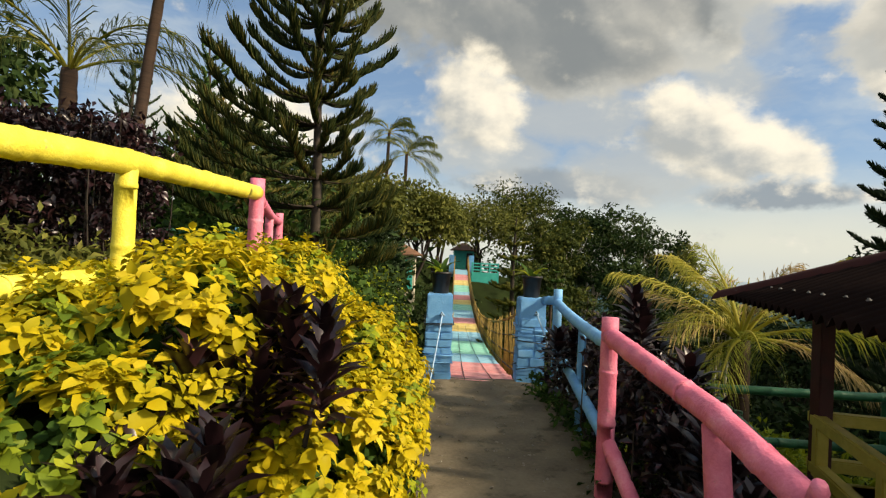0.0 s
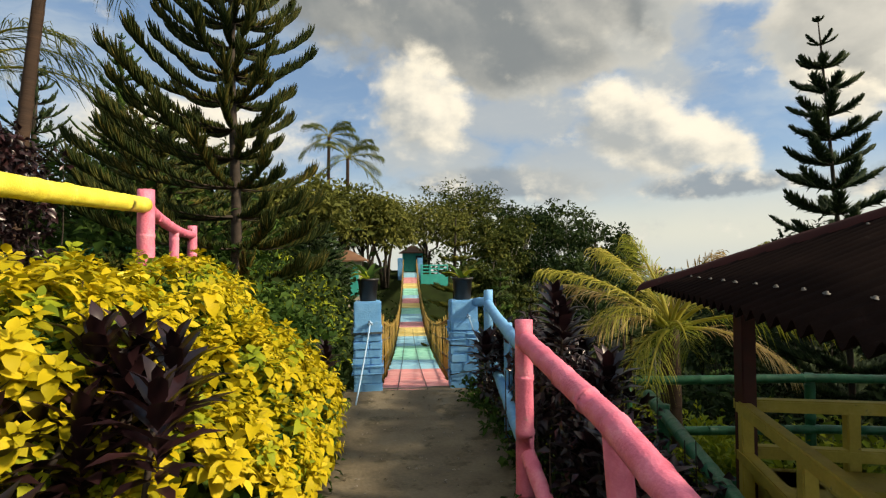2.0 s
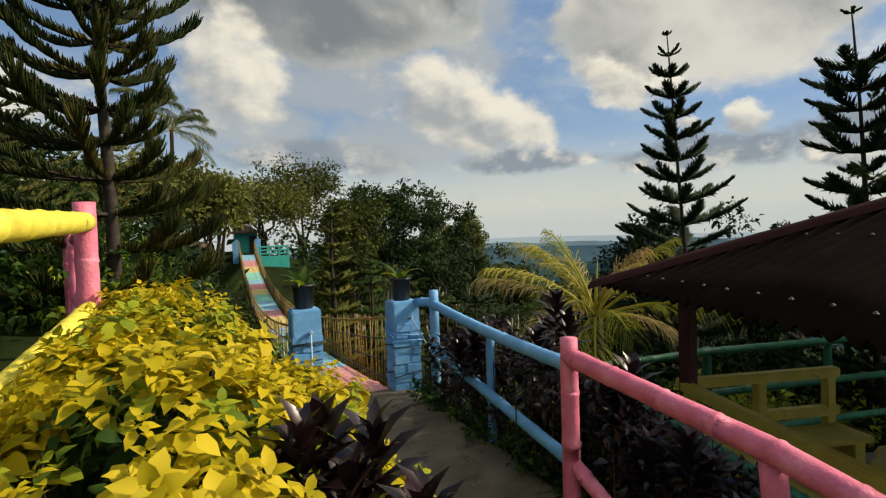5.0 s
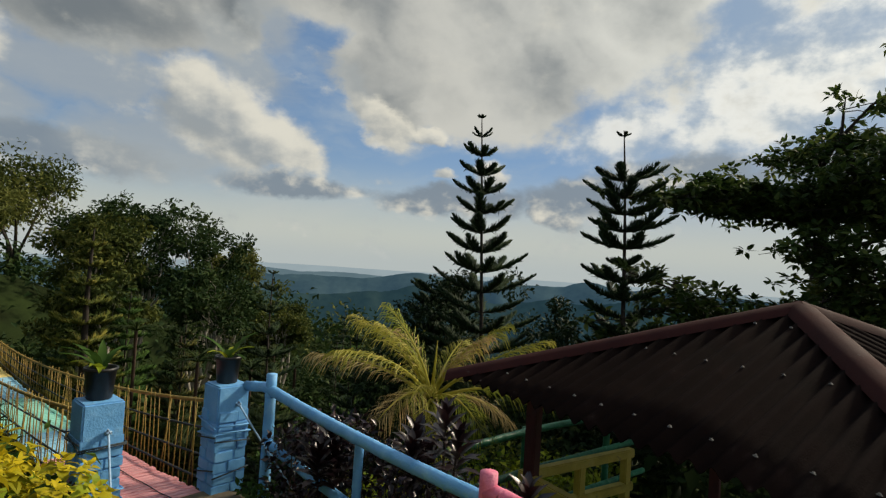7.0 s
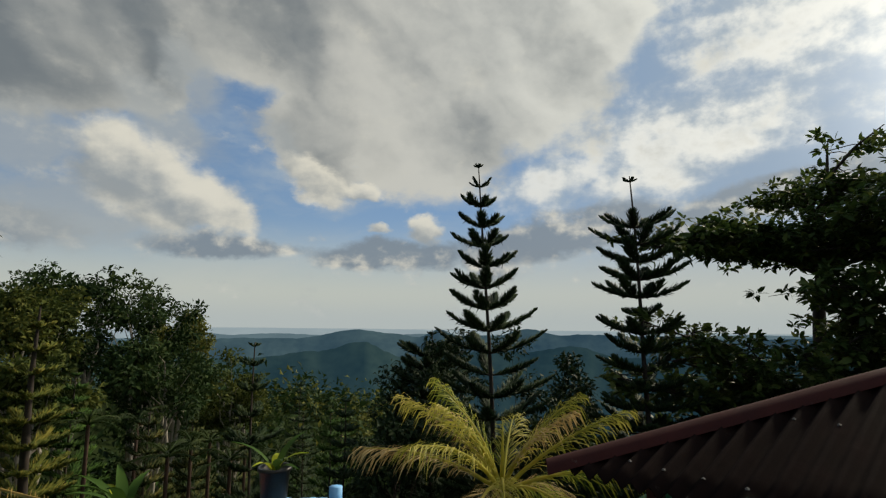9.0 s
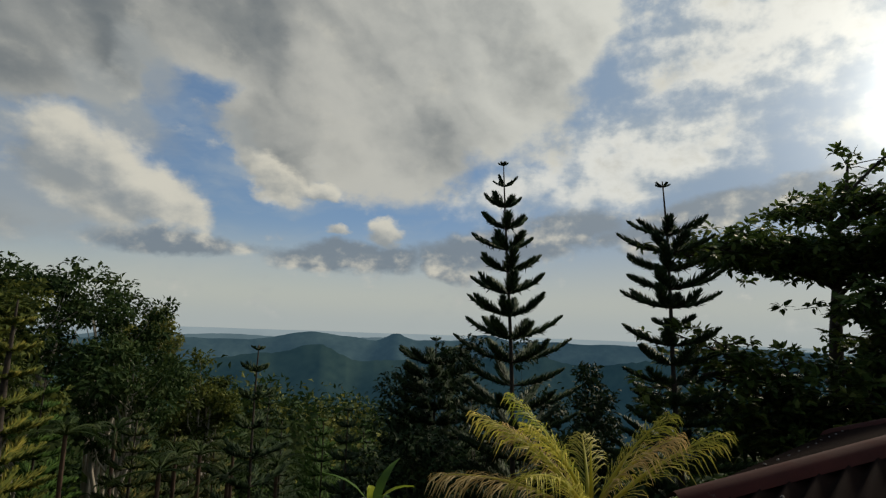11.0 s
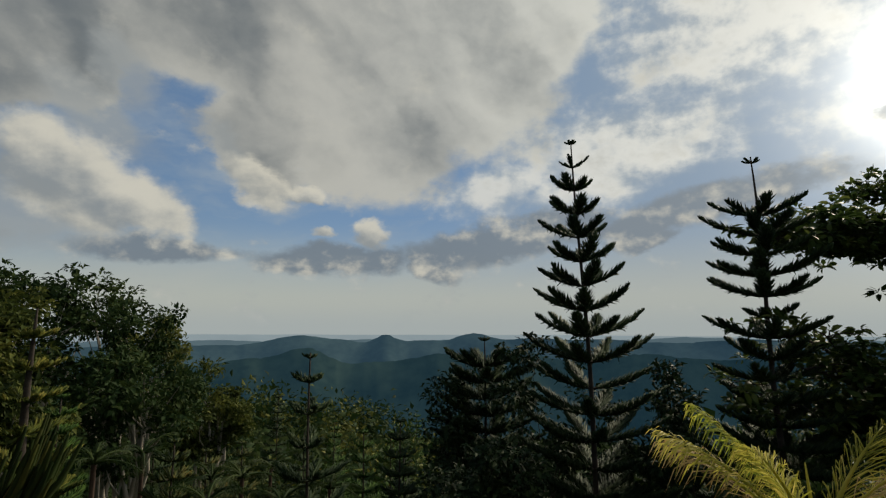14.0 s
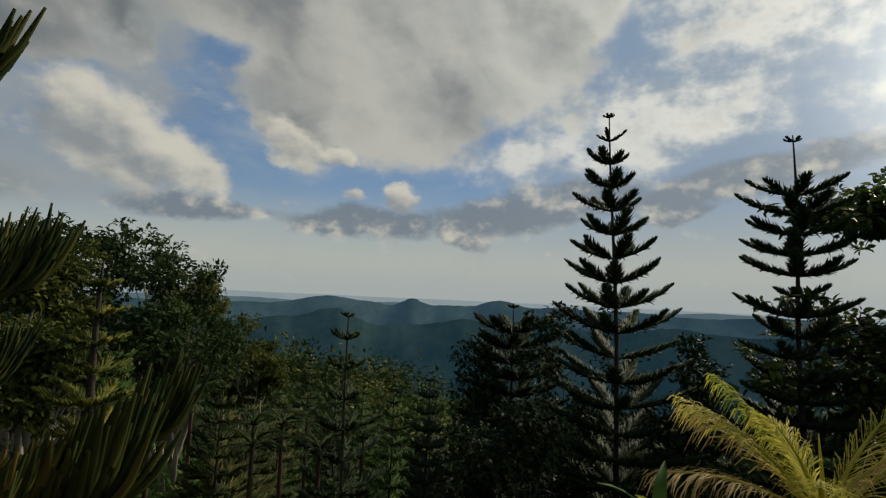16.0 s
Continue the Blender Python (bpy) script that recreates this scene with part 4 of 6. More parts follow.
def pavilion():
    t = thing("pavilion", 3.0, 4.0, -0.75, "open pavilion with dark corrugated hipped roof on maroon posts", "pavilion")
    off = np.array((3.0, 4.0, -0.75))
    apex = ROOF_C + (EAVE + INWARD) * HALF + np.array((0, 0, RISE))
    centre = apex * (1, 1, 0)
    # four corrugated slopes; each column is one flank of a rib
    for k in range(4):
        a = radians(-90 * k)
        rot = lambda v: np.array((v[0] * math.cos(a) - v[1] * math.sin(a), v[0] * math.sin(a) + v[1] * math.cos(a), v[2]))
        g = Geo()
        pitch = 0.146
        cols = int(2 * HALF / pitch * 6)
        verts, faces = [], []
        rows = 5
        for i in range(cols + 1):
            u = 2 * HALF * i / cols
            reach = max(0.004, min(u, 2 * HALF - u))
            wave = 0.030 * math.cos(2 * math.pi * u / pitch)
            for j in range(rows):
                q = j / (rows - 1)
                d = reach * q + (-0.005 * (1 - q))
                p = ROOF_C + EAVE * u + INWARD * d + np.array((0, 0, RISE * d / HALF + wave))
                verts.append(p)
        verts = [rot(p - centre) + centre - off for p in verts]
        lower = [p - np.array((0, 0, 0.006)) for p in verts]
        for i in range(cols):
            for j in range(rows - 1):
                faces.append((i * rows + j, i * rows + j + 1, (i + 1) * rows + j + 1, (i + 1) * rows + j))
        m = len(verts)
        faces += [tuple(q + m for q in f[::-1]) for f in faces]
        faces += [((i + 1) * rows, (i + 1) * rows + m, i * rows + m, i * rows) for i in range(cols)]
        g.add(verts + lower, faces)
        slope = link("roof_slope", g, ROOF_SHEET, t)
        if k in (0, 1, 3):
            nail = Geo()
            nail.lathe([(0.0, 0.013), (0.007, 0.011), (0.008, 0.005), (0.014, 0.003), (0.015, 0.0)], 8)
            nail_mesh = nail.mesh("nail", [METAL])
            for row in ((0.20, 1.05, 1.75) if k == 0 else (0.2, 1.05)):
                for i in range(1, int(2 * HALF / (pitch * 2))):
                    u = i * pitch * 2
                    if row > min(u, 2 * HALF - u) - 0.08:
                        continue
                    p = ROOF_C + EAVE * u + INWARD * (row + random.uniform(-0.02, 0.02)) + np.array((0, 0, RISE * row / HALF + 0.030))
                    p = rot(p - centre) + centre - off
                    ob = new("nail", nail_mesh)
                    ob.parent = slope
                    ob.matrix_basis = pose(*p, random.uniform(-15, 15), random.uniform(-15, 15), 0)
        cap = Geo()
        c0 = rot(ROOF_C - centre) + centre - off
        ap = apex - off
        run = unit(ap - c0)
        sd = unit(np.cross(run, (0, 0, 1)))
        prof = [(-0.15, -0.035), (-0.10, 0.018), (-0.03, 0.05), (0.03, 0.05), (0.10, 0.018), (0.15, -0.035)]
        pts = []
        for q in np.linspace(-0.02, 1.0, 8):
            for s, h in prof:
                pts.append(c0 + (ap - c0) * q + sd * s + np.array((0, 0, h + 0.012 + random.uniform(-0.003, 0.003))))
        cap.add(pts, [(i * 6 + j, i * 6 + j + 1, i * 6 + j + 7, i * 6 + j + 6) for i in range(7) for j in range(5)])
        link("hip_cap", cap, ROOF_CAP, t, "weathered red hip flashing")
        fascia = Geo()
        e0, e1 = ROOF_C + INWARD * 0.26, ROOF_C + EAVE * 2 * HALF + INWARD * 0.26
        fv = []
        for e in (e0 + EAVE * 0.28, e1 - EAVE * 0.28):
            for dx in (0, 0.03):
                for dz in (-0.01, 0.075):
                    fv.append(rot(e + INWARD * dx + np.array((0, 0, dz)) - centre) + centre - off)
        fascia.add(fv, [(0, 1, 5, 4), (2, 6, 7, 3), (0, 4, 6, 2), (1, 3, 7, 5), (0, 2, 3, 1), (4, 5, 7, 6)])
        link("fascia", fascia, WOOD_MAROON, t, smooth=False)
    for du, dn in ((0.55, 0.62), (2 * HALF - 0.55, 0.62), (0.55, 2 * HALF - 0.62), (2 * HALF - 0.55, 2 * HALF - 0.62)):
        p = ROOF_C + EAVE * du + INWARD * dn - off
        g = Geo()
        g.box((p[0] - 0.06, p[1] - 0.06, -0.35), (p[0] + 0.06, p[1] + 0.06, ROOF_C[2] + RISE * 0.28 + 0.75 - 0.03), bevel=0.008)
        link("post", g, WOOD_MAROON, t, smooth=False)
    f = Geo()
    q = [ROOF_C + EAVE * u + INWARD * n for u, n in ((0.25, 0.3), (2 * HALF - 0.25, 0.3), (2 * HALF - 0.25, 2 * HALF - 0.3), (0.25, 2 * HALF - 0.3))]
    f.add([(p[0] - off[0], p[1] - off[1], z) for z in (-1.4, 0.12) for p in q], [(0, 1, 2, 3)[::-1], (4, 7, 6, 5)[::-1]] + [(i, (i + 1) % 4, (i + 1) % 4 + 4, i + 4) for i in range(4)])
    link("floor_slab", f, EARTH_PATH, t, "earth-coloured concrete floor", smooth=False)


def bench(u0, n0, u1, n1, label):
    """A back-railed bench between two plan points given along the eave and inward from it."""
    a = ROOF_C + EAVE * u0 + INWARD * n0
    b = ROOF_C + EAVE * u1 + INWARD * n1
    L = float(np.linalg.norm((b - a)[:2]))
    ang = math.degrees(math.atan2(b[1] - a[1], b[0] - a[0]))
    t = thing("bench", 0, 0, 0, label, "bench", "pavilion benches")
    t.matrix_basis = pose(a[0], a[1], -0.63, 0, 0, ang)
    for z, w in ((0.93, 0.07), (0.55, 0.05)):
        g = Geo()
        g.box((-0.05, -0.05, z - 0.05), (L + 0.05, 0.05, z + 0.05), bevel=0.012)
        link("back_rail", g, PAINT_OCHRE, t, smooth=False)
    for x in np.linspace(0.05, L - 0.05, max(2, int(L / 0.75) + 1)):
        g = Geo()
        g.box((x - 0.05, -0.045, 0), (x + 0.05, 0.045, 0.90), bevel=0.01)
        link("upright", g, PAINT_OCHRE, t, smooth=False)
    g = Geo()
    g.box((0.0, -0.46, 0.38), (L, -0.05, 0.44), bevel=0.012)
    link("seat", g, PAINT_OCHRE, t, smooth=False)
    for x in (0.12, L - 0.12):
        g = Geo()
        g.box((x - 0.06, -0.42, 0), (x + 0.06, -0.1, 0.38), bevel=0.01)
        link("leg", g, PAINT_OCHRE, t, smooth=False)


def pavilion_things():
    bench(0.45, 0.62, 0.40, 2.25, "ochre-painted bench with open back rails under the pavilion")
    bench(2.8, 0.60, 0.56, 0.60, "ochre-painted bench with open back rails along the pavilion side")
    t = thing("table", *(ROOF_C + EAVE * 2.1 + INWARD * 1.7)[:2], -0.63, "ochre-painted scalloped concrete table under the pavilion roof", "table")
    g = Geo()
    prof = []
    n = 48
    for r, z in ((0.0, 0.70), (1.0, 0.70), (1.03, 0.67), (1.0, 0.62), (0.0, 0.62)):
        a = np.linspace(0, 2 * math.pi, n, endpoint=False)
        rr = r * 0.5 * (1 + 0.06 * np.cos(8 * a))
        prof.append(np.stack((np.cos(a) * rr, np.sin(a) * rr, np.full(n, z)), 1))
    g.add(np.concatenate(prof), [(i * n + j, i * n + (j + 1) % n, (i + 1) * n + (j + 1) % n, (i + 1) * n + j) for i in range(4) for j in range(n)])
    link("tabletop", g, PAINT_OCHRE, t)
    g = Geo()
    g.lathe([(0.22, 0.0), (0.20, 0.05), (0.12, 0.15), (0.11, 0.5), (0.2, 0.63)], 16)
    link("pedestal", g, PAINT_OCHRE, t)


# ---- plants ----
def pine(name, x, y, z0, top, label, seed, reach, whorls, mat=NEEDLE, arms=6, lift=0.35, curl=0.5, low=0.12, bare=0.0, dens=1.0, lean=(0.0, 0.0), brush=0.13, first=0.0, keep=None, trunk=None, cords=False):
    """A Norfolk pine: straight trunk, whorls of up-curving arms, each a brush of cord-like twigs.
    reach(q): length of the arms at q from the lowest whorl (0) to the top (1)."""
    rng = np.random.default_rng(seed)
    H = top - z0
    t = thing(name, x, y, z0, label, "tree", "norfolk pines")
    g = Geo()
    r0 = trunk or 0.016 * H + 0.02
    zs = np.linspace(-0.3, H, 26)
    sway = lambda z: np.array((lean[0] * (z / H) ** 1.2, lean[1] * (z / H) ** 1.2, 0)) + np.array((0.03 * math.sin(z * 1.3 + seed), 0.03 * math.cos(z * 1.1 + seed), 0)) * min(1, z / 1.0 + 0.2)
    g.tube([sway(max(z, 0)) + (0, 0, z) for z in zs], [max(0.008, r0 * (1 - z / H) ** 0.8 + 0.010) for z in np.maximum(zs, 0)], 9, wob=0.06)
    c = Geo()
    stems = g
    span = H * (1 - low)
    levels = [H * low + span * (i / (whorls - 1)) ** 0.93 * (1 - bare / max(span, 0.01)) for i in range(whorls)]
    if bare:
        levels.append(H * 0.985)
    for i, z in enumerate(levels):
        q = (z - H * low) / span
        R = min(reach(q), 0.15) if bare and i == len(levels) - 1 else reach(q)
        turn = rng.uniform(0, 6.28)
        n_arm = arms + (3 if q < 0.33 and not cords else 0) if q < 0.93 else 5
        for k in range(n_arm):
            if q < 0.8 and rng.random() < 0.06:
                continue
            a = turn + 2 * math.pi * k / n_arm + rng.uniform(-0.2, 0.2)
            L = R * rng.uniform(0.78, 1.12)
            if keep:
                L *= keep(a, z)
            d = np.array((math.cos(a), math.sin(a), 0))
            s = np.array((-d[1], d[0], 0))
            up = lift * (0.55 + 0.9 * q) + rng.uniform(-0.06, 0.06)
            base = sway(z) + np.array((0, 0, z))
            m = 7
            qs = np.linspace(0, 1, m)
            pts = np.array([base + d * L * w * math.cos(up * w) + np.array((0, 0, L * (up * 0.60 * w - 0.12 * w * (1 - w) + curl * (0.30 + 0.85 * q if cords else 1.0) * 0.45 * w ** 2.6))) for w in qs])
            stems.tube(pts, np.linspace(0.012 + 0.008 * L, 0.004, m), 4, caps=False)
            n = max(18, int((120 if cords else 96) * L * dens))
            w = rng.uniform(first + 0.04, 1.0, n) ** 0.85
            if cords:
                w[: max(5, n // 8)] = rng.uniform(0.88, 1.0, max(5, n // 8))
            cen = np.stack([np.interp(w, qs, pts[:, j]) for j in range(3)], 1)
            tang = unit(np.stack([np.interp(np.minimum(w + 0.05, 1), qs, pts[:, j]) - np.interp(np.minimum(w + 0.05, 1) - 0.06, qs, pts[:, j]) for j in range(3)], 1))
            sgn = rng.choice((-1.0, 1.0), n)[:, None]
            if cords:
                length = (brush * (0.6 + 0.4 * min(1, L / 0.7)) * (0.60 + 0.75 * w * w) * rng.uniform(0.75, 1.25, n))[:, None]
                out = unit(tang * rng.uniform(0.6, 1.0, n)[:, None] + sgn * s * rng.uniform(0.05, 0.6, n)[:, None] + np.array((0, 0, 1.0)) * rng.uniform(-0.25, 0.5, n)[:, None])
            else:
                wide = np.sin(np.pi * (0.16 + 0.80 * w)) ** 0.8 + 0.10
                length = (brush * (0.45 + 0.55 * min(1, L / 0.8)) * wide * rng.uniform(0.8, 1.15, n))[:, None]
                out = unit(tang * rng.uniform(0.55, 0.9, n)[:, None] + sgn * s * rng.uniform(0.15, 0.8, n)[:, None] + np.array((0, 0, 1.0)) * rng.uniform(0.0, 0.42, n)[:, None])
            if q > 0.95:
                length = length * 0.45
            mid = cen + out * length * 0.6
            tip = mid + unit(out + np.array((0, 0, 0.45))) * length * 0.55
            if cords:
                arc = np.linspace(0, 1, 4)
                for ce, o, le in zip(cen, out, length[:, 0]):
                    g0 = unit(o + rng.normal(size=3) * 0.10)
                    c.tube([ce + g0 * le * 1.25 * f * (1 - 0.25 * f) + np.array((0, 0, le * 0.75 * f * f)) for f in arc], [0.010, 0.0125, 0.0105, 0.004], 3, caps=False)
                continue
            wd = np.full(n, 0.0125) * (0.8 + brush * 2.0)
            blades(c, cen, mid + (tip - mid) * 0.3, wd)
            blades(c, mid - (mid - cen) * 0.2, tip, wd * 1.05)
            extra = rng.normal(size=(n, 3))[::2] * 0.5
            blades(c, cen[::2], cen[::2] + unit(out[::2] + extra) * length[::2] * 0.6, wd[::2] * 1.2)
    link("trunk", g, BARK, t)
    link("crown", c, mat, t)
    return t


def clump(geo, rng, centre, radius, n, size, slot=0, squash=0.7, shell=0.55):
    """Leaves facing outwards in an uneven ball round a twig's end."""
    d = ball(n, rng)
    rr = rng.uniform(shell, 1.0, n)[:, None] * (1 + 0.25 * rng.normal(size=(n, 1)))
    pos = np.array(centre) + d * rr * radius * np.array((1, 1, squash))
    along = unit(d + rng.normal(size=(n, 3)) * 0.55 + np.array((0, 0, -0.1)))
    nrm = unit(d + np.array((0, 0, 0.9)) + rng.normal(size=(n, 3)) * 0.5)
    L = size * rng.uniform(0.65, 1.35, n)
    leaves(geo, pos, along, nrm, L, L * rng.uniform(0.42, 0.6, n), slot)


def tree(name, x, y, z0, label, seed, height, spread, clumps, per, size, mat, bark=BARK, trunk=0.14, fork=0.35, group="hillside trees", flat=0.75, stems=4, clump_r=None, thin=1.0):
    """A broad-leaved tree: forking trunk, limbs to every clump, uneven crown with gaps."""
    rng = np.random.default_rng(seed)
    t = thing(name, x, y, z0, label, "tree", group)
    g = Geo()
    ends = []
    for k in range(clumps):
        d = ball(1, rng)[0]
        rad = rng.uniform(0.35, 1.0) ** 0.6
        p = np.array((d[0] * spread * rad, d[1] * spread * rad, height * (0.70 + 0.32 * flat * d[2] * rad)))
        ends.append(p)
    heads = []
    for k in range(stems):
        a = 6.28 * k / stems + rng.uniform(-0.5, 0.5)
        b = np.array((math.cos(a), math.sin(a), 0)) * spread * rng.uniform(0.25, 0.5) + np.array((0, 0, height * rng.uniform(0.5, 0.68)))
        root = np.array((math.cos(a), math.sin(a), 0)) * trunk * 0.7
        mid = root * 2 + np.array((0, 0, height * fork * rng.uniform(0.6, 1.0))) + rng.normal(size=3) * 0.08
        path = [root - (0, 0, 0.4), mid, (mid + b) / 2 + rng.normal(size=3) * spread * 0.06, b]
        g.tube(path, [trunk / math.sqrt(stems) * 1.3, trunk / math.sqrt(stems), trunk * 0.4, trunk * 0.22], 7, wob=0.08)
        heads.append(((mid + b) / 2, b))
    for e in ends:
        h = min(heads, key=lambda q: np.linalg.norm(q[1] - e))
        s = h[1] if rng.random() < 0.6 else h[0]
        m = (s + e) / 2 + rng.normal(size=3) * spread * 0.07
        g.tube([s, m, e], [trunk * 0.2, trunk * 0.12, trunk * 0.04], 5, caps=False)
    link("trunk", g, bark, t)
    c = Geo()
    cr = clump_r or spread * 0.34
    for e in ends:
        clump(c, rng, e, cr * rng.uniform(0.6, 1.25), int(per * rng.uniform(0.6, 1.3) * thin), size)
        for _ in range(2):
            clump(c, rng, e + ball(1, rng)[0] * cr * 1.05, cr * 0.4, int(per * 0.18), size)
    link("crown", c, mat, t)
    return t


def frond(parent, base, a, L, up, droop, mat, seed, leaflet=0.42, n=46, dry=0.0, twist=0.0):
    """A coconut frond: arched stalk and two ranks of hanging leaflets."""
    rng = np.random.default_rng(seed)
    d = np.array((math.cos(a), math.sin(a), 0))
    s = np.array((-d[1], d[0], 0))
    q = np.linspace(0, 1, 16)
    pts = np.array([np.array(base) + d * L * w * math.cos(up * (1 - 0.3 * w)) + np.array((0, 0, L * (math.sin(up) * w - droop * w * w))) for w in q])
    g = Geo()
    g.tube(pts, np.linspace(0.026, 0.004, 16), 6, 1)
    w = np.repeat(np.linspace(0.16, 0.995, n), 2)
    cen = np.stack([np.interp(w, q, pts[:, j]) for j in range(3)], 1)
    tang = unit(np.stack([np.interp(np.minimum(w + 0.04, 1), q, pts[:, j]) - np.interp(np.minimum(w + 0.04, 1) - 0.05, q, pts[:, j]) for j in range(3)], 1))
    sgn = np.tile((-1.0, 1.0), n)[:, None]
    ll = (leaflet * np.sin(np.pi * (0.18 + 0.74 * (w - 0.16) / 0.84)) ** 0.7 * rng.uniform(0.8, 1.1, 2 * n))[:, None]
    out = unit(tang * 1.15 + sgn * s * rng.uniform(0.35, 0.75, (2 * n, 1)) + np.array((0, 0, 0.15)) + rng.normal(size=(2 * n, 3)) * 0.12)
    wd = (0.0050 + 0.0035 * rng.random((2 * n, 1))) * max(1.0, (leaflet / 0.5) ** 1.5)
    hang = rng.uniform(0.35, 1.0, (2 * n, 1)) * (0.7 + 0.6 * w[:, None])
    m1 = cen + out * ll * 0.45 + np.array((0, 0, -1.0)) * ll * 0.05
    m2 = cen + out * ll * 0.80 + np.array((0, 0, -1.0)) * ll * 0.30 * hang
    tip = cen + out * ll * 1.0 + np.array((0, 0, -1.0)) * ll * 0.75 * hang
    v = np.stack((cen - tang * wd * 0.4, cen + tang * wd * 0.4, m1 - tang * wd, m1 + tang * wd, m2 - tang * wd * 0.8, m2 + tang * wd * 0.8, tip), 1)
    g.many(v, [(0, 1, 3, 2), (2, 3, 5, 4), (4, 5, 6)], 0)
    return link("frond", g, [mat, LEAF_FERN if mat is LEAF_FERN else LEAF_PALM], parent)


def cane_plant(x, y, z0, h, label, seed, mat=LEAF_PURPLE, heads=3, leaf_len=0.2, group="burgundy plants", name="cordyline"):
    """Ti plant: thin canes, each with a spiral head of broad strap leaves."""
    rng = np.random.default_rng(seed)
    t = thing(name, x, y, z0, label, "plant", group)
    g, l = Geo(), Geo()
    for k in range(heads):
        a = rng.uniform(0, 6.28)
        tip = np.array((math.cos(a) * 0.12 * k, math.sin(a) * 0.12 * k, h * rng.uniform(0.78, 1.0) if k else h))
        g.tube([(0.02 * k, 0, 0), tip * (0.5, 0.5, 0.5), tip], [0.014, 0.012, 0.009], 6)
        n = 26
        f = np.linspace(0, 1, n)
        ang = f * n * 2.4 + a
        tilt = 0.15 + 1.15 * f
        d = np.stack((np.cos(ang) * np.cos(tilt), np.sin(ang) * np.cos(tilt), np.sin(tilt)), 1)
        pos = tip + np.stack((np.zeros(n), np.zeros(n), -0.30 * (1 - f)), 1)
        L = leaf_len * (0.75 + 0.5 * np.sin(np.pi * f)) * rng.uniform(0.85, 1.15, n)
        side = unit(np.cross(d, (0, 0, 1.0)))
        nrm = np.cross(side, d)
        W = L[:, None] * 0.16
        Lc = L[:, None]
        p1, p2, p3 = pos + d * Lc * 0.3, pos + d * Lc * 0.68 - nrm * Lc * 0.07, pos + d * Lc - nrm * Lc * 0.24
        v = np.stack((pos, p1 - side * W + nrm * W * 0.35, p1, p1 + side * W + nrm * W * 0.35, p2 - side * W * 0.95 + nrm * W * 0.3, p2, p2 + side * W * 0.95 + nrm * W * 0.3, p3), 1)
        l.many(v, [(0, 2, 1), (0, 3, 2), (1, 2, 5, 4), (2, 3, 6, 5), (4, 5, 7), (5, 6, 7)])
    link("cane", g, BARK, t)
    link("leaves", l, mat, t)
    return t


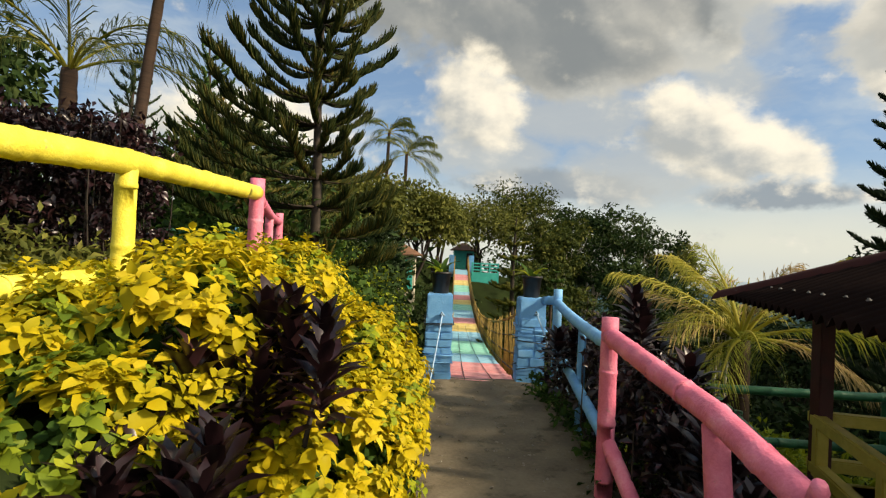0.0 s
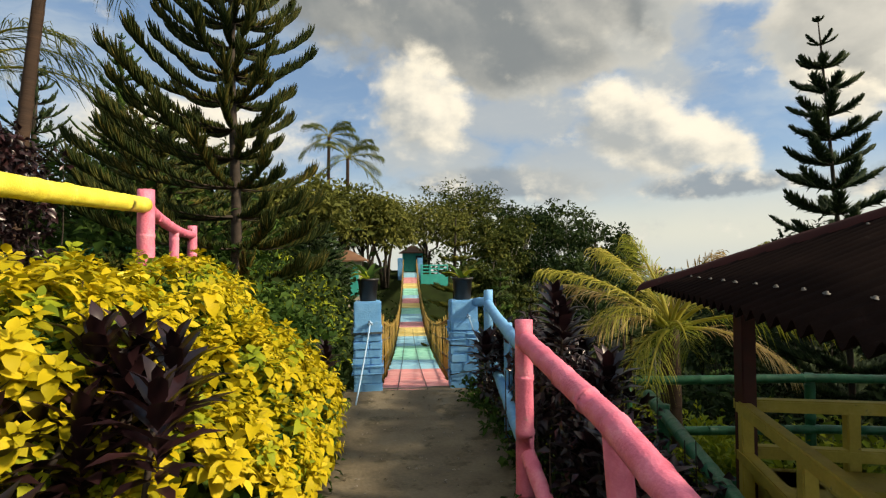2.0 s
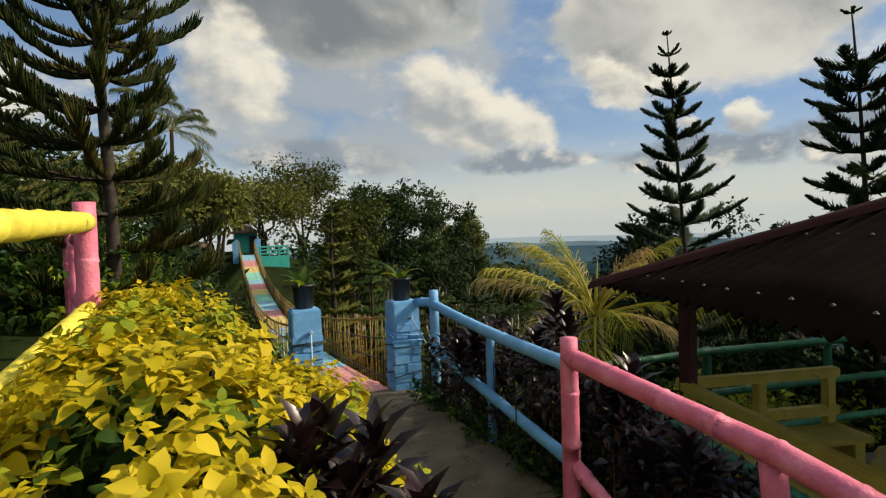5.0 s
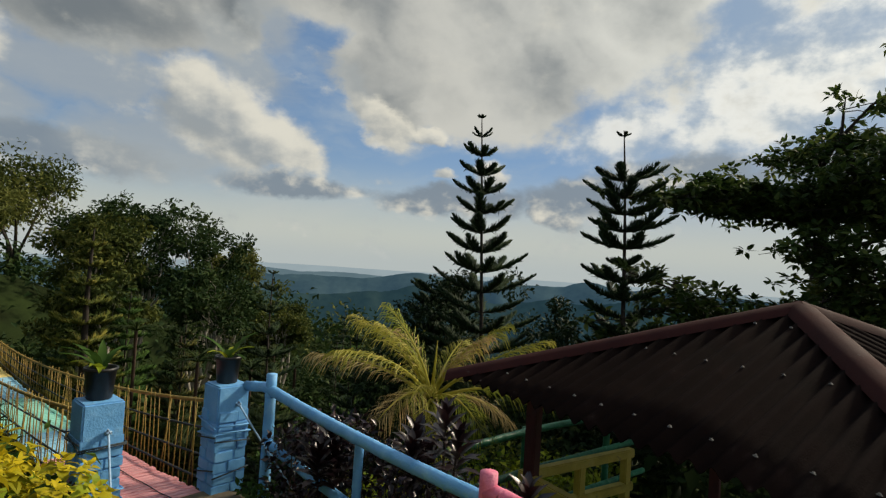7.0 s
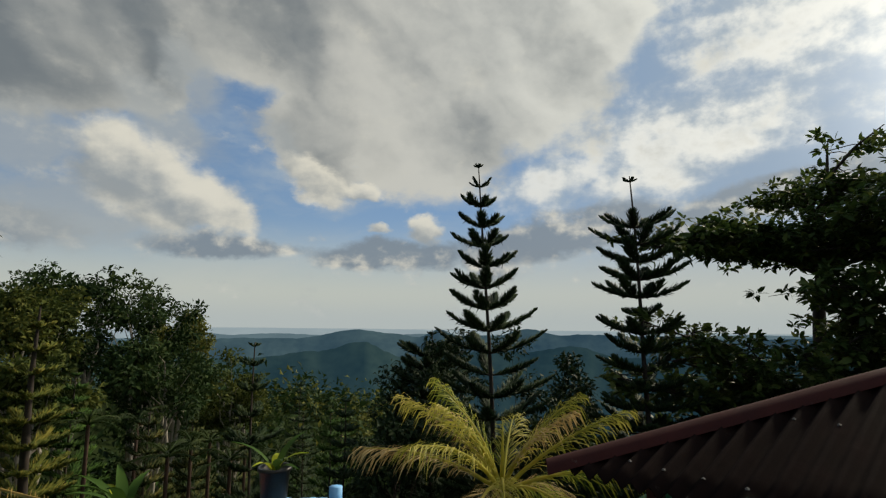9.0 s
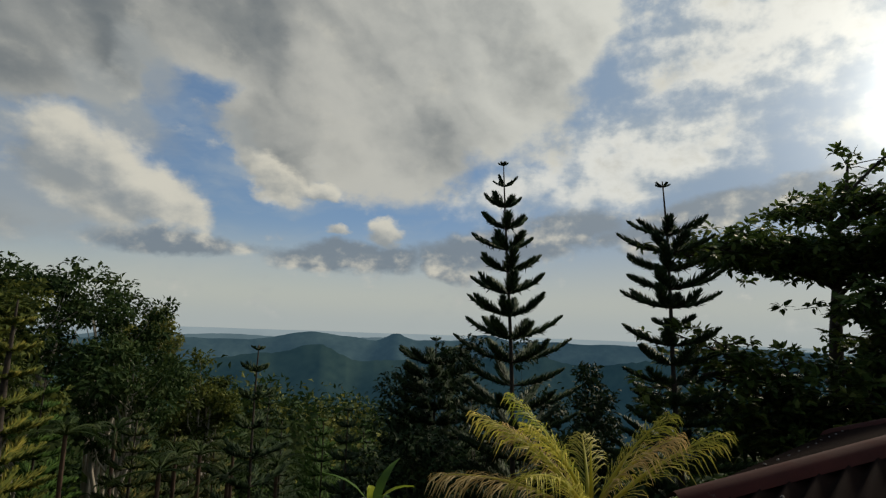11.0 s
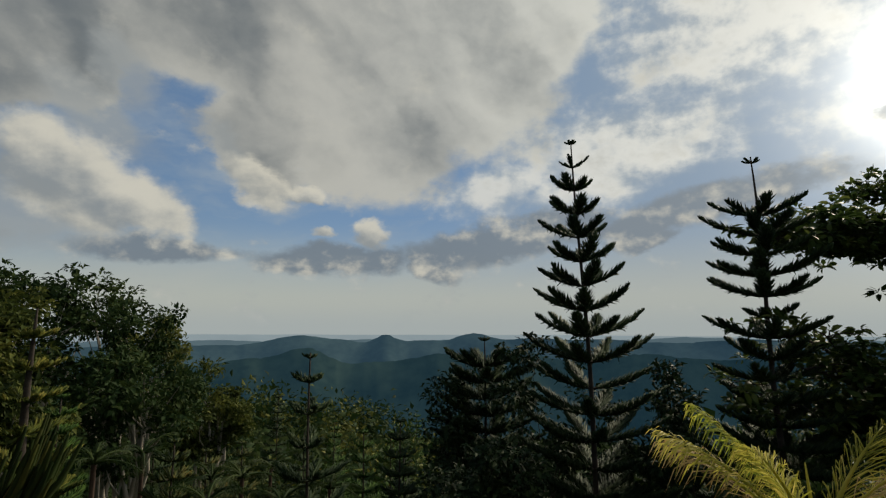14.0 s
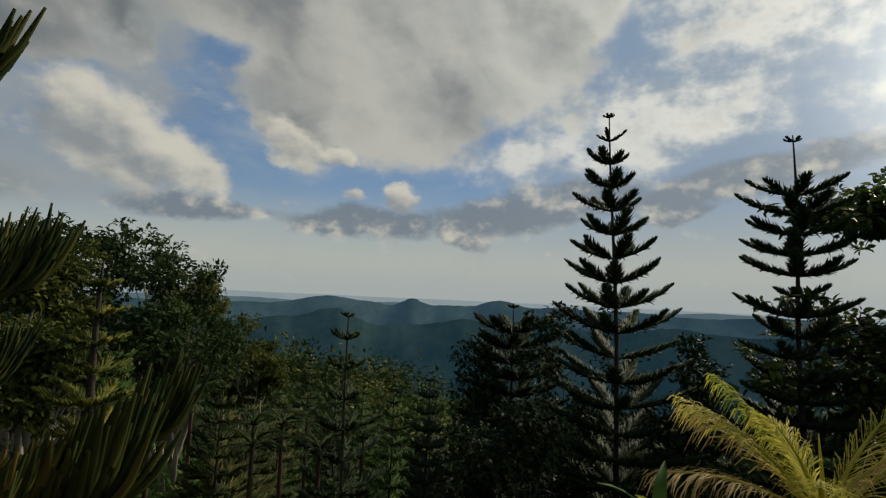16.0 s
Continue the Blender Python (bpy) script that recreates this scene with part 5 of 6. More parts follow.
def golden_bush():
    """The golden shrub: a mound of leafy shoots over a green inside."""
    rng = np.random.default_rng(21)
    t = thing("golden_shrub", -0.6, 3.4, 0.2, "dense golden-yellow leafy shrub mound beside the path", "shrub")
    base = np.array((-0.6, 3.4, 0.2))
    lobes = [((-1.0, 3.0, 1.02), (0.48, 0.72, 0.48)), ((-1.0, 4.2, 1.06), (0.46, 0.8, 0.48)), ((-0.98, 5.1, 0.86), (0.42, 0.6, 0.42)), ((-0.5, 3.9, 0.70), (0.43, 0.7, 0.44)),
             ((-0.55, 4.8, 0.56), (0.40, 0.65, 0.42)), ((-0.27, 4.2, 0.44), (0.34, 0.75, 0.42)), ((-0.32, 5.1, 0.32), (0.32, 0.5, 0.38)), ((-0.50, 2.95, 0.52), (0.42, 0.5, 0.44)),
             ((-0.32, 3.3, 0.44), (0.36, 0.6, 0.42)), ((-1.1, 2.3, 0.74), (0.34, 0.42, 0.36)), ((-0.5, 2.1, 0.24), (0.36, 0.36, 0.34)), ((-0.40, 5.6, 0.26), (0.30, 0.35, 0.30)), ((-1.2, 3.6, 1.1), (0.32, 0.8, 0.4)), ((-1.38, 2.55, 0.92), (0.36, 0.5, 0.38)), ((-1.62, 3.1, 1.0), (0.40, 0.55, 0.36)), ((-2.0, 3.5, 1.0), (0.45, 0.6, 0.34)), ((-1.18, 5.05, 1.18), (0.38, 0.62, 0.36)), ((-1.22, 5.75, 1.02), (0.32, 0.45, 0.34))]
    C = np.array([c for c, r in lobes])
    R = np.array([r for c, r in lobes])

    def shoots(n, shrink):
        out_p, out_n = [], []
        while len(out_p) < n:
            i = rng.integers(len(lobes))
            d = ball(1, rng)[0]
            if d[2] < -0.55:
                continue
            p = C[i] + d * R[i] * shrink * (1 + 0.10 * rng.normal())
            inside = ((((p - C) / (R * shrink * 0.93)) ** 2).sum(1) < 1)
            if inside.any():
                continue
            out_p.append(p)
            out_n.append(unit(d / R[i] * 0.5 + np.array((0, 0, 0.8)) + rng.normal(size=3) * 0.25))
        return np.array(out_p), np.array(out_n)

    def rosette(geo, p, n, count, size, slot=0):
        n = unit(n)
        ref = np.array((1.0, 0, 0)) if abs(n[0]) < 0.8 else np.array((0, 1.0, 0))
        u = unit(np.cross(n, ref))
        w = np.cross(n, u)
        k = np.arange(count)
        ang = k * 2.4 + rng.uniform(0, 6.28)
        rise = np.linspace(-0.35, 0.9, count) + rng.normal(size=count) * 0.15
        rad = np.cos(ang)[:, None] * u + np.sin(ang)[:, None] * w
        along = unit(rad * np.cos(rise)[:, None] + n * np.sin(rise)[:, None])
        pos = p + n * np.linspace(-0.10, 0.02, count)[:, None] * size / 0.07 * 0.55 + rad * 0.008
        nr = unit(n * 1.0 + along * -0.2 + rng.normal(size=(count, 3)) * 0.15)
        L = size * np.linspace(1.2, 0.55, count) * rng.uniform(0.8, 1.2, count)
        leaves(geo, pos, along, nr, L, L * rng.uniform(0.66, 0.88, count), slot, fold=rng.uniform(-0.05, 0.32, count), droop=rng.uniform(0.05, 0.65, count), oval=True)

    # shoots that can be told apart, each a piece of its own
    kinds = []
    for k in range(6):
        g = Geo()
        rosette(g, np.zeros(3), np.array((0, 0, 1.0)), 11, 0.078)
        kinds.append(g.mesh("shoot", [LEAF_YELLOW]))
    P, N = shoots(285, 1.0)
    for p, n in zip(P, N):
        ob = new("shoot", kinds[rng.integers(6)])
        ob.parent = t
        ob.matrix_basis = Matrix.Translation(Vector(p - base)) @ Vector(n).to_track_quat("Z", "Y").to_matrix().to_4x4() @ Matrix.Rotation(rng.uniform(0, 6.28), 4, "Z") @ Matrix.Scale(rng.uniform(0.8, 1.25), 4)
    g = Geo()
    P, N = shoots(1950, 0.97)
    for p, n in zip(P, N):
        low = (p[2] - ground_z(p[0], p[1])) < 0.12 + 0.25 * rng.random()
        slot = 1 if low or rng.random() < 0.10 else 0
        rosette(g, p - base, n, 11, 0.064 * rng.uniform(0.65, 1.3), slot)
    P, N = shoots(1500, 0.80)
    for p, n in zip(P, N):
        rosette(g, p - base, n, 7, 0.058, 2 if rng.random() < 0.6 else 1)
    P, N = shoots(700, 0.55)
    for p, n in zip(P, N):
        rosette(g, p - base, n, 6, 0.08, 2)
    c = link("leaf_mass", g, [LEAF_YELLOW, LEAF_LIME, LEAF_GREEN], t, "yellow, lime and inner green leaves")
    tagged(c, kind="stuff")
    s = Geo()
    for i in range(170):
        k = rng.integers(len(lobes))
        e = C[k] + ball(1, rng)[0] * R[k] * 0.9
        b = np.array((C[k][0] + rng.normal() * 0.15, C[k][1] + rng.normal() * 0.2, ground_z(C[k][0], C[k][1]) - 0.02))
        if e[2] < b[2] + 0.1:
            continue
        s.tube(np.array([b, (b + e) / 2 + rng.normal(size=3) * 0.06, e]) - base, [0.009, 0.006, 0.003], 5, caps=False)
    tagged(link("stem_mass", s, BARK, t), kind="stuff")


def hedge(name, x0, x1, y0, y1, top, label, seed, n, size, mat, bulge=0.12, group="hedges", stems=60):
    rng = np.random.default_rng(seed)
    cx, cy = (x0 + x1) / 2, (y0 + y1) / 2
    z0 = ground_z(cx, cy) - 0.03
    t = thing(name, cx, cy, z0, label, "hedge", group)
    c, s = Geo(), Geo()
    for i in range(n):
        x, y = rng.uniform(x0, x1), rng.uniform(y0, y1)
        tz = (top(y) if callable(top) else top) + bulge * noise.noise((x * 2.1, y * 2.1, seed)) * 2 - 0.12 * abs((x - cx) / (x1 - x0) * 2) ** 2
        lo = ground_z(x, y) + 0.05
        z = tz - (tz - lo) * rng.random() ** 1.6
        clump(c, rng, (x - cx, y - cy, z - z0), 0.09, 11, size, squash=1.0, shell=0.2)
    for i in range(stems):
        x, y = rng.uniform(x0, x1), rng.uniform(y0, y1)
        b = ground_z(x, y) - 0.02
        e = np.array((x - cx + rng.normal() * 0.1, y - cy + rng.normal() * 0.1, (top(y) if callable(top) else top) - z0 - 0.1))
        s.tube([(x - cx, y - cy, b - z0), e * (1, 1, 0.5), e], [0.009, 0.007, 0.003], 5, caps=False)
    link("leaves", c, mat, t)
    tagged(link("stem_mass", s, BARK, t), kind="stuff")


gz0 = ground_z


def undergrowth(name, label, boxes, seed, mat):
    """Shrubs that nobody could count, over stretches of slope: (x0, x1, y0, y1, clumps, radius, leaf size, leaves)."""
    rng = np.random.default_rng(seed)
    c = Geo()
    for x0, x1, y0, y1, n, rad, size, per in boxes:
        for _ in range(n):
            x, y = rng.uniform(x0, x1), rng.uniform(y0, y1)
            h = rad * rng.uniform(0.5, 1.5)
            if 6.8 < y < 40:
                mid = deck_at(y - 7)
                if abs(x - mid[0]) < 0.9 + h and gz0(x, y) + 2.1 * h > mid[2] - 0.25:
                    continue
            if (2.2 < x < 4.8 and 25 < y < 37.9) or (-2.6 < x < -0.2 and 17.5 < y < 26.8):
                h *= 0.4                # open views to the far wall and the small hut
            clump(c, rng, (x, y, ground_z(x, y) + h * 0.7), h, int(0.5 * per * rng.uniform(0.6, 1.3)), size * 1.3, squash=1.0, shell=0.4)
    tagged(link(name, c, mat), label, "shrubs", kind="stuff")


def hut(x, y, z, w, d, h, label, wall, door):
    t = thing("hut", x, y, z, label, "hut", "far huts")
    g = Geo()
    g.box((-w / 2, -d / 2, -1.5), (w / 2, d / 2, h), bevel=0.02)
    link("wall", g, wall, t, smooth=False)
    r = Geo()
    o = 0.3
    r.add([(-w / 2 - o, -d / 2 - o, h - 0.05), (w / 2 + o, -d / 2 - o, h - 0.05), (w / 2 + o, d / 2 + o, h - 0.05), (-w / 2 - o, d / 2 + o, h - 0.05), (-w * 0.1, 0, h + 0.32 * w), (w * 0.1, 0, h + 0.32 * w),
           (-w / 2 - o, -d / 2 - o, h - 0.12), (w / 2 + o, -d / 2 - o, h - 0.12), (w / 2 + o, d / 2 + o, h - 0.12), (-w / 2 - o, d / 2 + o, h - 0.12)],
          [(0, 1, 5, 4), (1, 2, 5), (2, 3, 4, 5), (3, 0, 4), (6, 7, 1, 0), (7, 8, 2, 1), (8, 9, 3, 2), (9, 6, 0, 3), (9, 8, 7, 6)])
    # on the teal hut this panel is only the doorway's painted darkness
    link("roof", r, HUT_ROOF, t, smooth=False)
    dr = Geo()
    dr.box((w * 0.12, -d / 2 - 0.05, -0.2), (w * 0.42, -d / 2 + 0.02, h * 0.8), bevel=0.01)
    link("door", dr, door, t, smooth=False)


def far_end():
    """Where the bridge comes to land."""
    for x in (1.25, 2.62):
        g = Geo()
        g.box((x - 0.17, 38.0, -0.6), (x + 0.17, 38.35, 1.75), bevel=0.02)
        tagged(link("bridge_pillar", g, PAINT_BLUE, smooth=False), "blue-painted pillar at the far bridge head", "pillar", "bridge pillars")
    g = Geo()
    g.box((2.62, 37.6, -2.9), (4.5, 37.9, 0.62), bevel=0.02)
    tagged(link("retaining_wall", g, PAINT_TEAL, smooth=False), "stained teal-painted retaining wall below the far landing", "wall")
    t = thing("terrace_railing", 2.62, 37.7, 0.62, "teal-painted slatted railing on the retaining wall", "railing")
    for z in (0.12, 0.34, 0.56):
        r = Geo()
        r.box((0.0, -0.03, z), (1.88, 0.03, z + 0.1), bevel=0.008)
        link("rail", r, PAINT_TEAL, t, smooth=False)
    for x in (0.05, 0.65, 1.25, 1.83):
        r = Geo()
        r.box((x - 0.05, -0.05, 0), (x + 0.05, 0.025, 0.68), bevel=0.008)
        link("post", r, PAINT_TEAL, t, smooth=False)
    hut(2.5, 46.5, 0.75, 1.7, 1.6, 1.55, "teal hut with a weathered brown roof at the far landing", PAINT_TEAL, DARK_INSIDE)
    hut(-1.5, 27.0, 0.1, 1.3, 1.3, 1.55, "small cream hut with a rusty roof and green door", HUT_WALL, PAINT_TEAL)


# ---- put it together, largest first ----
rails()
bridge()
pavilion()
pavilion_things()
golden_bush()
far_end()

# Norfolk pines
taper = lambda a, b, p=0.8: (lambda q: a * (1 - q) ** p + b)
gz = ground_z
pine("norfolk_pine", 8.20, 8.95, gz(8.20, 8.95), 5.57, "tall slender Norfolk pine, dark against the sky", 3, lambda q: 0.12 + 1.78 * (1 - q) ** 0.72 + 0.5 * max(0.0, 0.3 - q), 21, arms=6, lift=0.40, curl=0.26, low=0.05, brush=0.21, dens=1.7, trunk=0.055, lean=(-0.45, 0.2))
pine("norfolk_pine", 9.22, 6.25, gz(9.22, 6.25), 5.22, "tall Norfolk pine with a bare leading shoot", 9, lambda q: 0.66 + 0.55 * (1 - q) ** 0.7 + 0.9 * max(0.0, 0.45 - q), 17, arms=6, lift=0.30, curl=0.26, low=0.05, bare=1.0, brush=0.21, dens=1.4, trunk=0.055, lean=(-0.36, 0.2), keep=lambda a, z: (0.45 if 4.05 < z < 4.55 else 1.0) * (0.75 + 0.4 * abs(math.sin(1.7 * a + 2.3 * z))))
pine("norfolk_pine", 5.1, 12.6, gz(5.1, 12.6), 2.0, "thin young Norfolk pine with a long bare leader", 12, taper(1.15, 0.10, 0.8), 10, arms=5, lift=0.4, curl=0.2, low=0.10, bare=0.45, dens=1.1, brush=0.2, trunk=0.028)
pine("norfolk_pine", 9.98, 11.9, gz(9.98, 11.9), 2.18, "broad dark Norfolk pine with a bare leader", 15, taper(1.2, 0.7, 0.6), 18, arms=8, lift=0.35, curl=0.2, low=0.03, bare=0.7, brush=0.26, dens=1.3, trunk=0.06)
near_side = lambda a: -1.6 < (a + math.pi) % (2 * math.pi) - math.pi < 0.35
pine("norfolk_pine", -1.85, 8.9, 0.55, 7.4, "large Norfolk pine with long up-curved arms over the terrace", 31, lambda q: 1.28 * (1 - q) ** 0.22 + 0.06 + 0.9 * max(0.0, 0.30 - q), 16, mat=NEEDLE_WARM, arms=9, lift=0.05, curl=1.0, low=0.10, brush=0.125, dens=2.1, trunk=0.08, keep=lambda a, z: ((0.80 if z < 1.3 else 0.60) if near_side(a) else 1.0) * (1.0 + 0.9 * max(0.0, -math.cos(a)) * max(0.0, 1 - abs(z - 2.3) / 1.5)), cords=True)
pine("norfolk_pine", 2.12, 14.4, gz(2.12, 14.4), 2.65, "young yellow-green Norfolk pine behind the bridge rail", 37, taper(1.15, 0.10, 0.8), 14, mat=NEEDLE_YOUNG, arms=7, lift=0.15, curl=0.35, low=0.1, brush=0.19, dens=1.5)
pine("norfolk_pine", -5.9, 14.3, gz(-5.9, 14.3), 6.9, "fresh green Norfolk pine behind the terrace", 41, taper(1.6, 0.15, 0.8), 15, mat=LEAF_GREEN, lift=0.45, curl=0.5, brush=0.17, dens=0.8)
pine("norfolk_pine", -4.2, 12.0, gz(-4.2, 12.0), 4.3, "bushy Norfolk pine behind the terrace", 43, taper(2.3, 0.3, 0.5), 11, mat=NEEDLE_WARM, lift=0.05, curl=0.7, brush=0.20, dens=0.9)
pine("norfolk_pine", -7.3, 13.4, gz(-7.3, 13.4), 6.0, "slim Norfolk pine behind the palms", 45, taper(1.3, 0.15, 0.8), 13, lift=0.5, curl=0.5, brush=0.17, dens=0.7)
pine("norfolk_pine", -1.5, 16.0, gz(-1.5, 16.0), 2.5, "dense dark young Norfolk pine beside the bridge", 47, taper(1.1, 0.15, 0.8), 16, lift=0.15, curl=0.3, brush=0.22, dens=0.6)
for px, py, top, r, sd in ((19.7, 28.0, -0.9, 1.1, 51), (30.0, 26.0, -3.2, 1.2, 52), (24.5, 20.0, -3.2, 1.1, 53), (7.6, 12.6, 0.6, 0.9, 60), (9.0, 14.5, 0.0, 0.9, 61), (8.2, 17.5, -0.4, 1.0, 62), (12.5, 19.5, -1.0, 1.1, 63), (17.0, 22.0, -1.6, 1.2, 64), (4.0, 14.2, 0.7, 1.0, 65), (13.0, 28.0, 1.3, 1.2, 54), (14.5, 17.5, -1.2, 1.4, 55), (6.0, 16.0, 0.0, 1.2, 56), (11.5, 15.0, -1.0, 1.3, 57), (3.8, 17.0, 1.2, 1.1, 58), (16.0, 12.0, -1.6, 1.5, 59)):
    pine("norfolk_pine", px, py, gz(px, py), max(top, gz(px, py) + 2.0), "dark conical young Norfolk pine on the slope", sd, taper(r, 0.1, 0.85), 15, mat=(NEEDLE, LEAF_GREEN, NEEDLE_WARM)[sd % 3], lift=0.15, curl=0.25, low=0.03, brush=0.26, dens=0.8 if math.hypot(px, py) < 22 else 0.4, trunk=0.025)

# broad-leaved trees across the gully and along the ridge
for x, y, top, sp, mat, sd, lab in (
        (5.0, 24.0, 4.0, 1.7, LEAF_TREE, 61, "bushy green tree with pale stems beyond the gully"), (7.0, 25.5, 4.9, 2.0, LEAF_DARK, 62, "tall green tree with pale stems beyond the gully"),
        (9.2, 25.0, 4.4, 1.9, LEAF_DARK, 63, "dark green tree with pale stems beyond the gully"), (11.3, 26.5, 3.1, 1.7, LEAF_OLIVE, 64, "olive tree at the end of the tree row"),
        (8.2, 22.0, 2.2, 1.8, LEAF_DARK, 65, "low dark tree in front of the tree row"), (13.2, 25.0, 1.4, 1.5, LEAF_TREE, 66, "low green tree on the slope"), (4.2, 20.5, 1.6, 1.4, LEAF_TREE, 73, "small green tree in the gully")):
    z = gz(x, y)
    tree("tree", x, y, z, lab, sd, top - z, sp, 26, 170, 0.18, mat, BARK_PALE, 0.17, 0.30, stems=7, flat=0.80, clump_r=0.27 * sp)
for x, y, top, sp, mat, sd, lab in (
        (3.4, 43.0, 6.3, 3.4, LEAF_OLIVE, 67, "large olive-green tree over the far landing"), (7.0, 47.0, 8.2, 3.4, LEAF_TREE, 68, "tall green tree behind the far landing"),
        (-3.6, 25.0, 4.9, 2.3, LEAF_OLIVE, 69, "green tree at the edge of the gully"), (-1.2, 29.0, 5.7, 2.3, LEAF_OLIVE, 70, "olive tree beside the small hut"),
        (0.2, 37.0, 5.6, 2.0, LEAF_OLIVE, 71, "green tree beside the far landing"), (-4.8, 19.0, 3.4, 2.0, LEAF_TREE, 72, "green tree behind the big pine"), (-8.0, 22.0, 6.0, 3.0, LEAF_DARK, 74, "dark tree on the rise"), (11.5, 44.0, 5.0, 3.4, LEAF_DARK, 75, "dark tree on the far ridge"), (-12.0, 12.0, 6.5, 3.2, LEAF_DARK, 76, "dark tree on the rise")):
    z = gz(x, y)
    tree("tree", x, y, z, lab, sd, top - z, sp, 34, 130, 0.27, mat, BARK, 0.2, 0.3, stems=4)


def broad_tree():
    """The big-leaved tree beyond the pavilion, in layers."""
    rng = np.random.default_rng(81)
    x0, y0 = 12.8, 3.6
    z0 = gz(x0, y0)
    t = thing("broadleaf_tree", x0, y0, z0, "large-leaved spreading tree in dark layered boughs beyond the pavilion", "tree")
    base = np.array((x0, y0, z0))
    g, c = Geo(), Geo()
    g.tube(np.array([(x0, y0, z0 - 0.4), (x0 - 0.2, y0 + 0.1, 0.0), (x0 - 0.3, y0, 2.6), (x0 - 0.1, y0 - 0.2, 5.0)]) - base, [0.22, 0.17, 0.12, 0.05], 10, wob=0.05)
    boughs = []
    for k in range(13):                        # the level tier that reaches out over the pine
        by = 6.1 - 0.30 * k
        boughs.append(((9.5 + 0.22 * k + rng.uniform(-0.2, 0.3) + (1.0 if k % 3 == 1 else 0), by, 3.95 + rng.uniform(-0.12, 0.16)), 2.6))
    for k in range(8):                         # a thinner tier, higher and further back
        boughs.append(((13.0 - 0.30 * k + rng.uniform(-0.2, 0.2), 4.55 - 0.45 * k, 5.30 - 0.05 * k + rng.uniform(-0.1, 0.1)), 3.6))
    for k in range(2):
        boughs.append(((12.2 - 0.5 * k, 3.2 - 0.9 * k, 6.3), 4.4))
    for k in range(24):                        # the lower mass round the pine's foot
        by = 7.15 - 0.27 * k + rng.uniform(-0.15, 0.15)
        boughs.append(((8.9 + 0.9 * rng.random() + 0.04 * k, by, 0.7 + (1.75 if by > 3.6 else 2.35) * ((k * 7) % 11) / 10 - (0.55 if by > 6.7 else 0)), -0.4))
    for k in range(14):                        # the near side, without gaps
        boughs.append(((9.8 + rng.uniform(-0.3, 0.9), 3.0 - 0.28 * k, 2.6 + 1.9 * ((k * 5) % 7) / 6), 1.0))
    for (bx, by, bz), s in boughs:
        start = np.array((x0 - 0.25, y0, s if bz < 3 else min(bz - 0.35, 4.9)))
        e = np.array((bx, by, bz))
        m = (start + e) / 2 + np.array((0, 0, 0.25)) + rng.normal(size=3) * 0.15
        pts = np.array([start, (start + m) / 2 + (0, 0, 0.05), m, (m + e) / 2 + (0, 0, 0.1), e])
        g.tube(pts - base, [0.05, 0.045, 0.036, 0.024, 0.010], 6)
        for k in range(5 if bz > 6 else 8 if bz > 4.75 else 25):
            w = rng.uniform(0.55 if bz > 3 else 0.30, 1.05)
            p = np.array([np.interp(min(w, 1) * 4, range(5), pts[:, i]) for i in range(3)]) + rng.normal(size=3) * np.array((0.32, 0.32, 0.12))
            q = np.array([np.interp(min(w, 1) * 4, range(5), pts[:, i]) for i in range(3)])
            g.tube(np.array([q, (p + q) / 2 + (0, 0, 0.05), p]) - base, [0.014, 0.010, 0.005], 5, caps=False)
            for h in range(2):
                hp = p + rng.normal(size=3) * np.array((0.22, 0.22, 0.13))
                n = 17
                d = unit(rng.normal(size=(n, 3)) * (1, 1, 0.45) + np.array((0, 0, 0.25)))
                L = 0.17 * rng.uniform(0.6, 1.25, n)
                leaves(c, hp - base + d * 0.05, d, unit(np.array((0, 0, 1.0)) + rng.normal(size=(n, 3)) * 0.45), L, L * 0.5, 0, 0.1, 0.3, oval=True)
    for k in range(3):
        a = np.array((10.0 + 0.3 * k, 1.7 - 0.2 * k, 5.3 + 0.1 * k))
        e = a + np.array((-1.3 - 0.1 * k, 0.6 - 0.15 * k, 0.7 + 0.25 * k))
        g.tube(np.array([a, (a + e) / 2 + (0, 0, -0.15), e]) - base, [0.025, 0.016, 0.007], 5, caps=False)
        for h in range(3):
            clump(c, rng, e - base - (e - a) * 0.14 * h, 0.12, 22, 0.11)
    link("trunk", g, BARK, t)
    link("crown", c, LEAF_BROAD, t)


broad_tree()


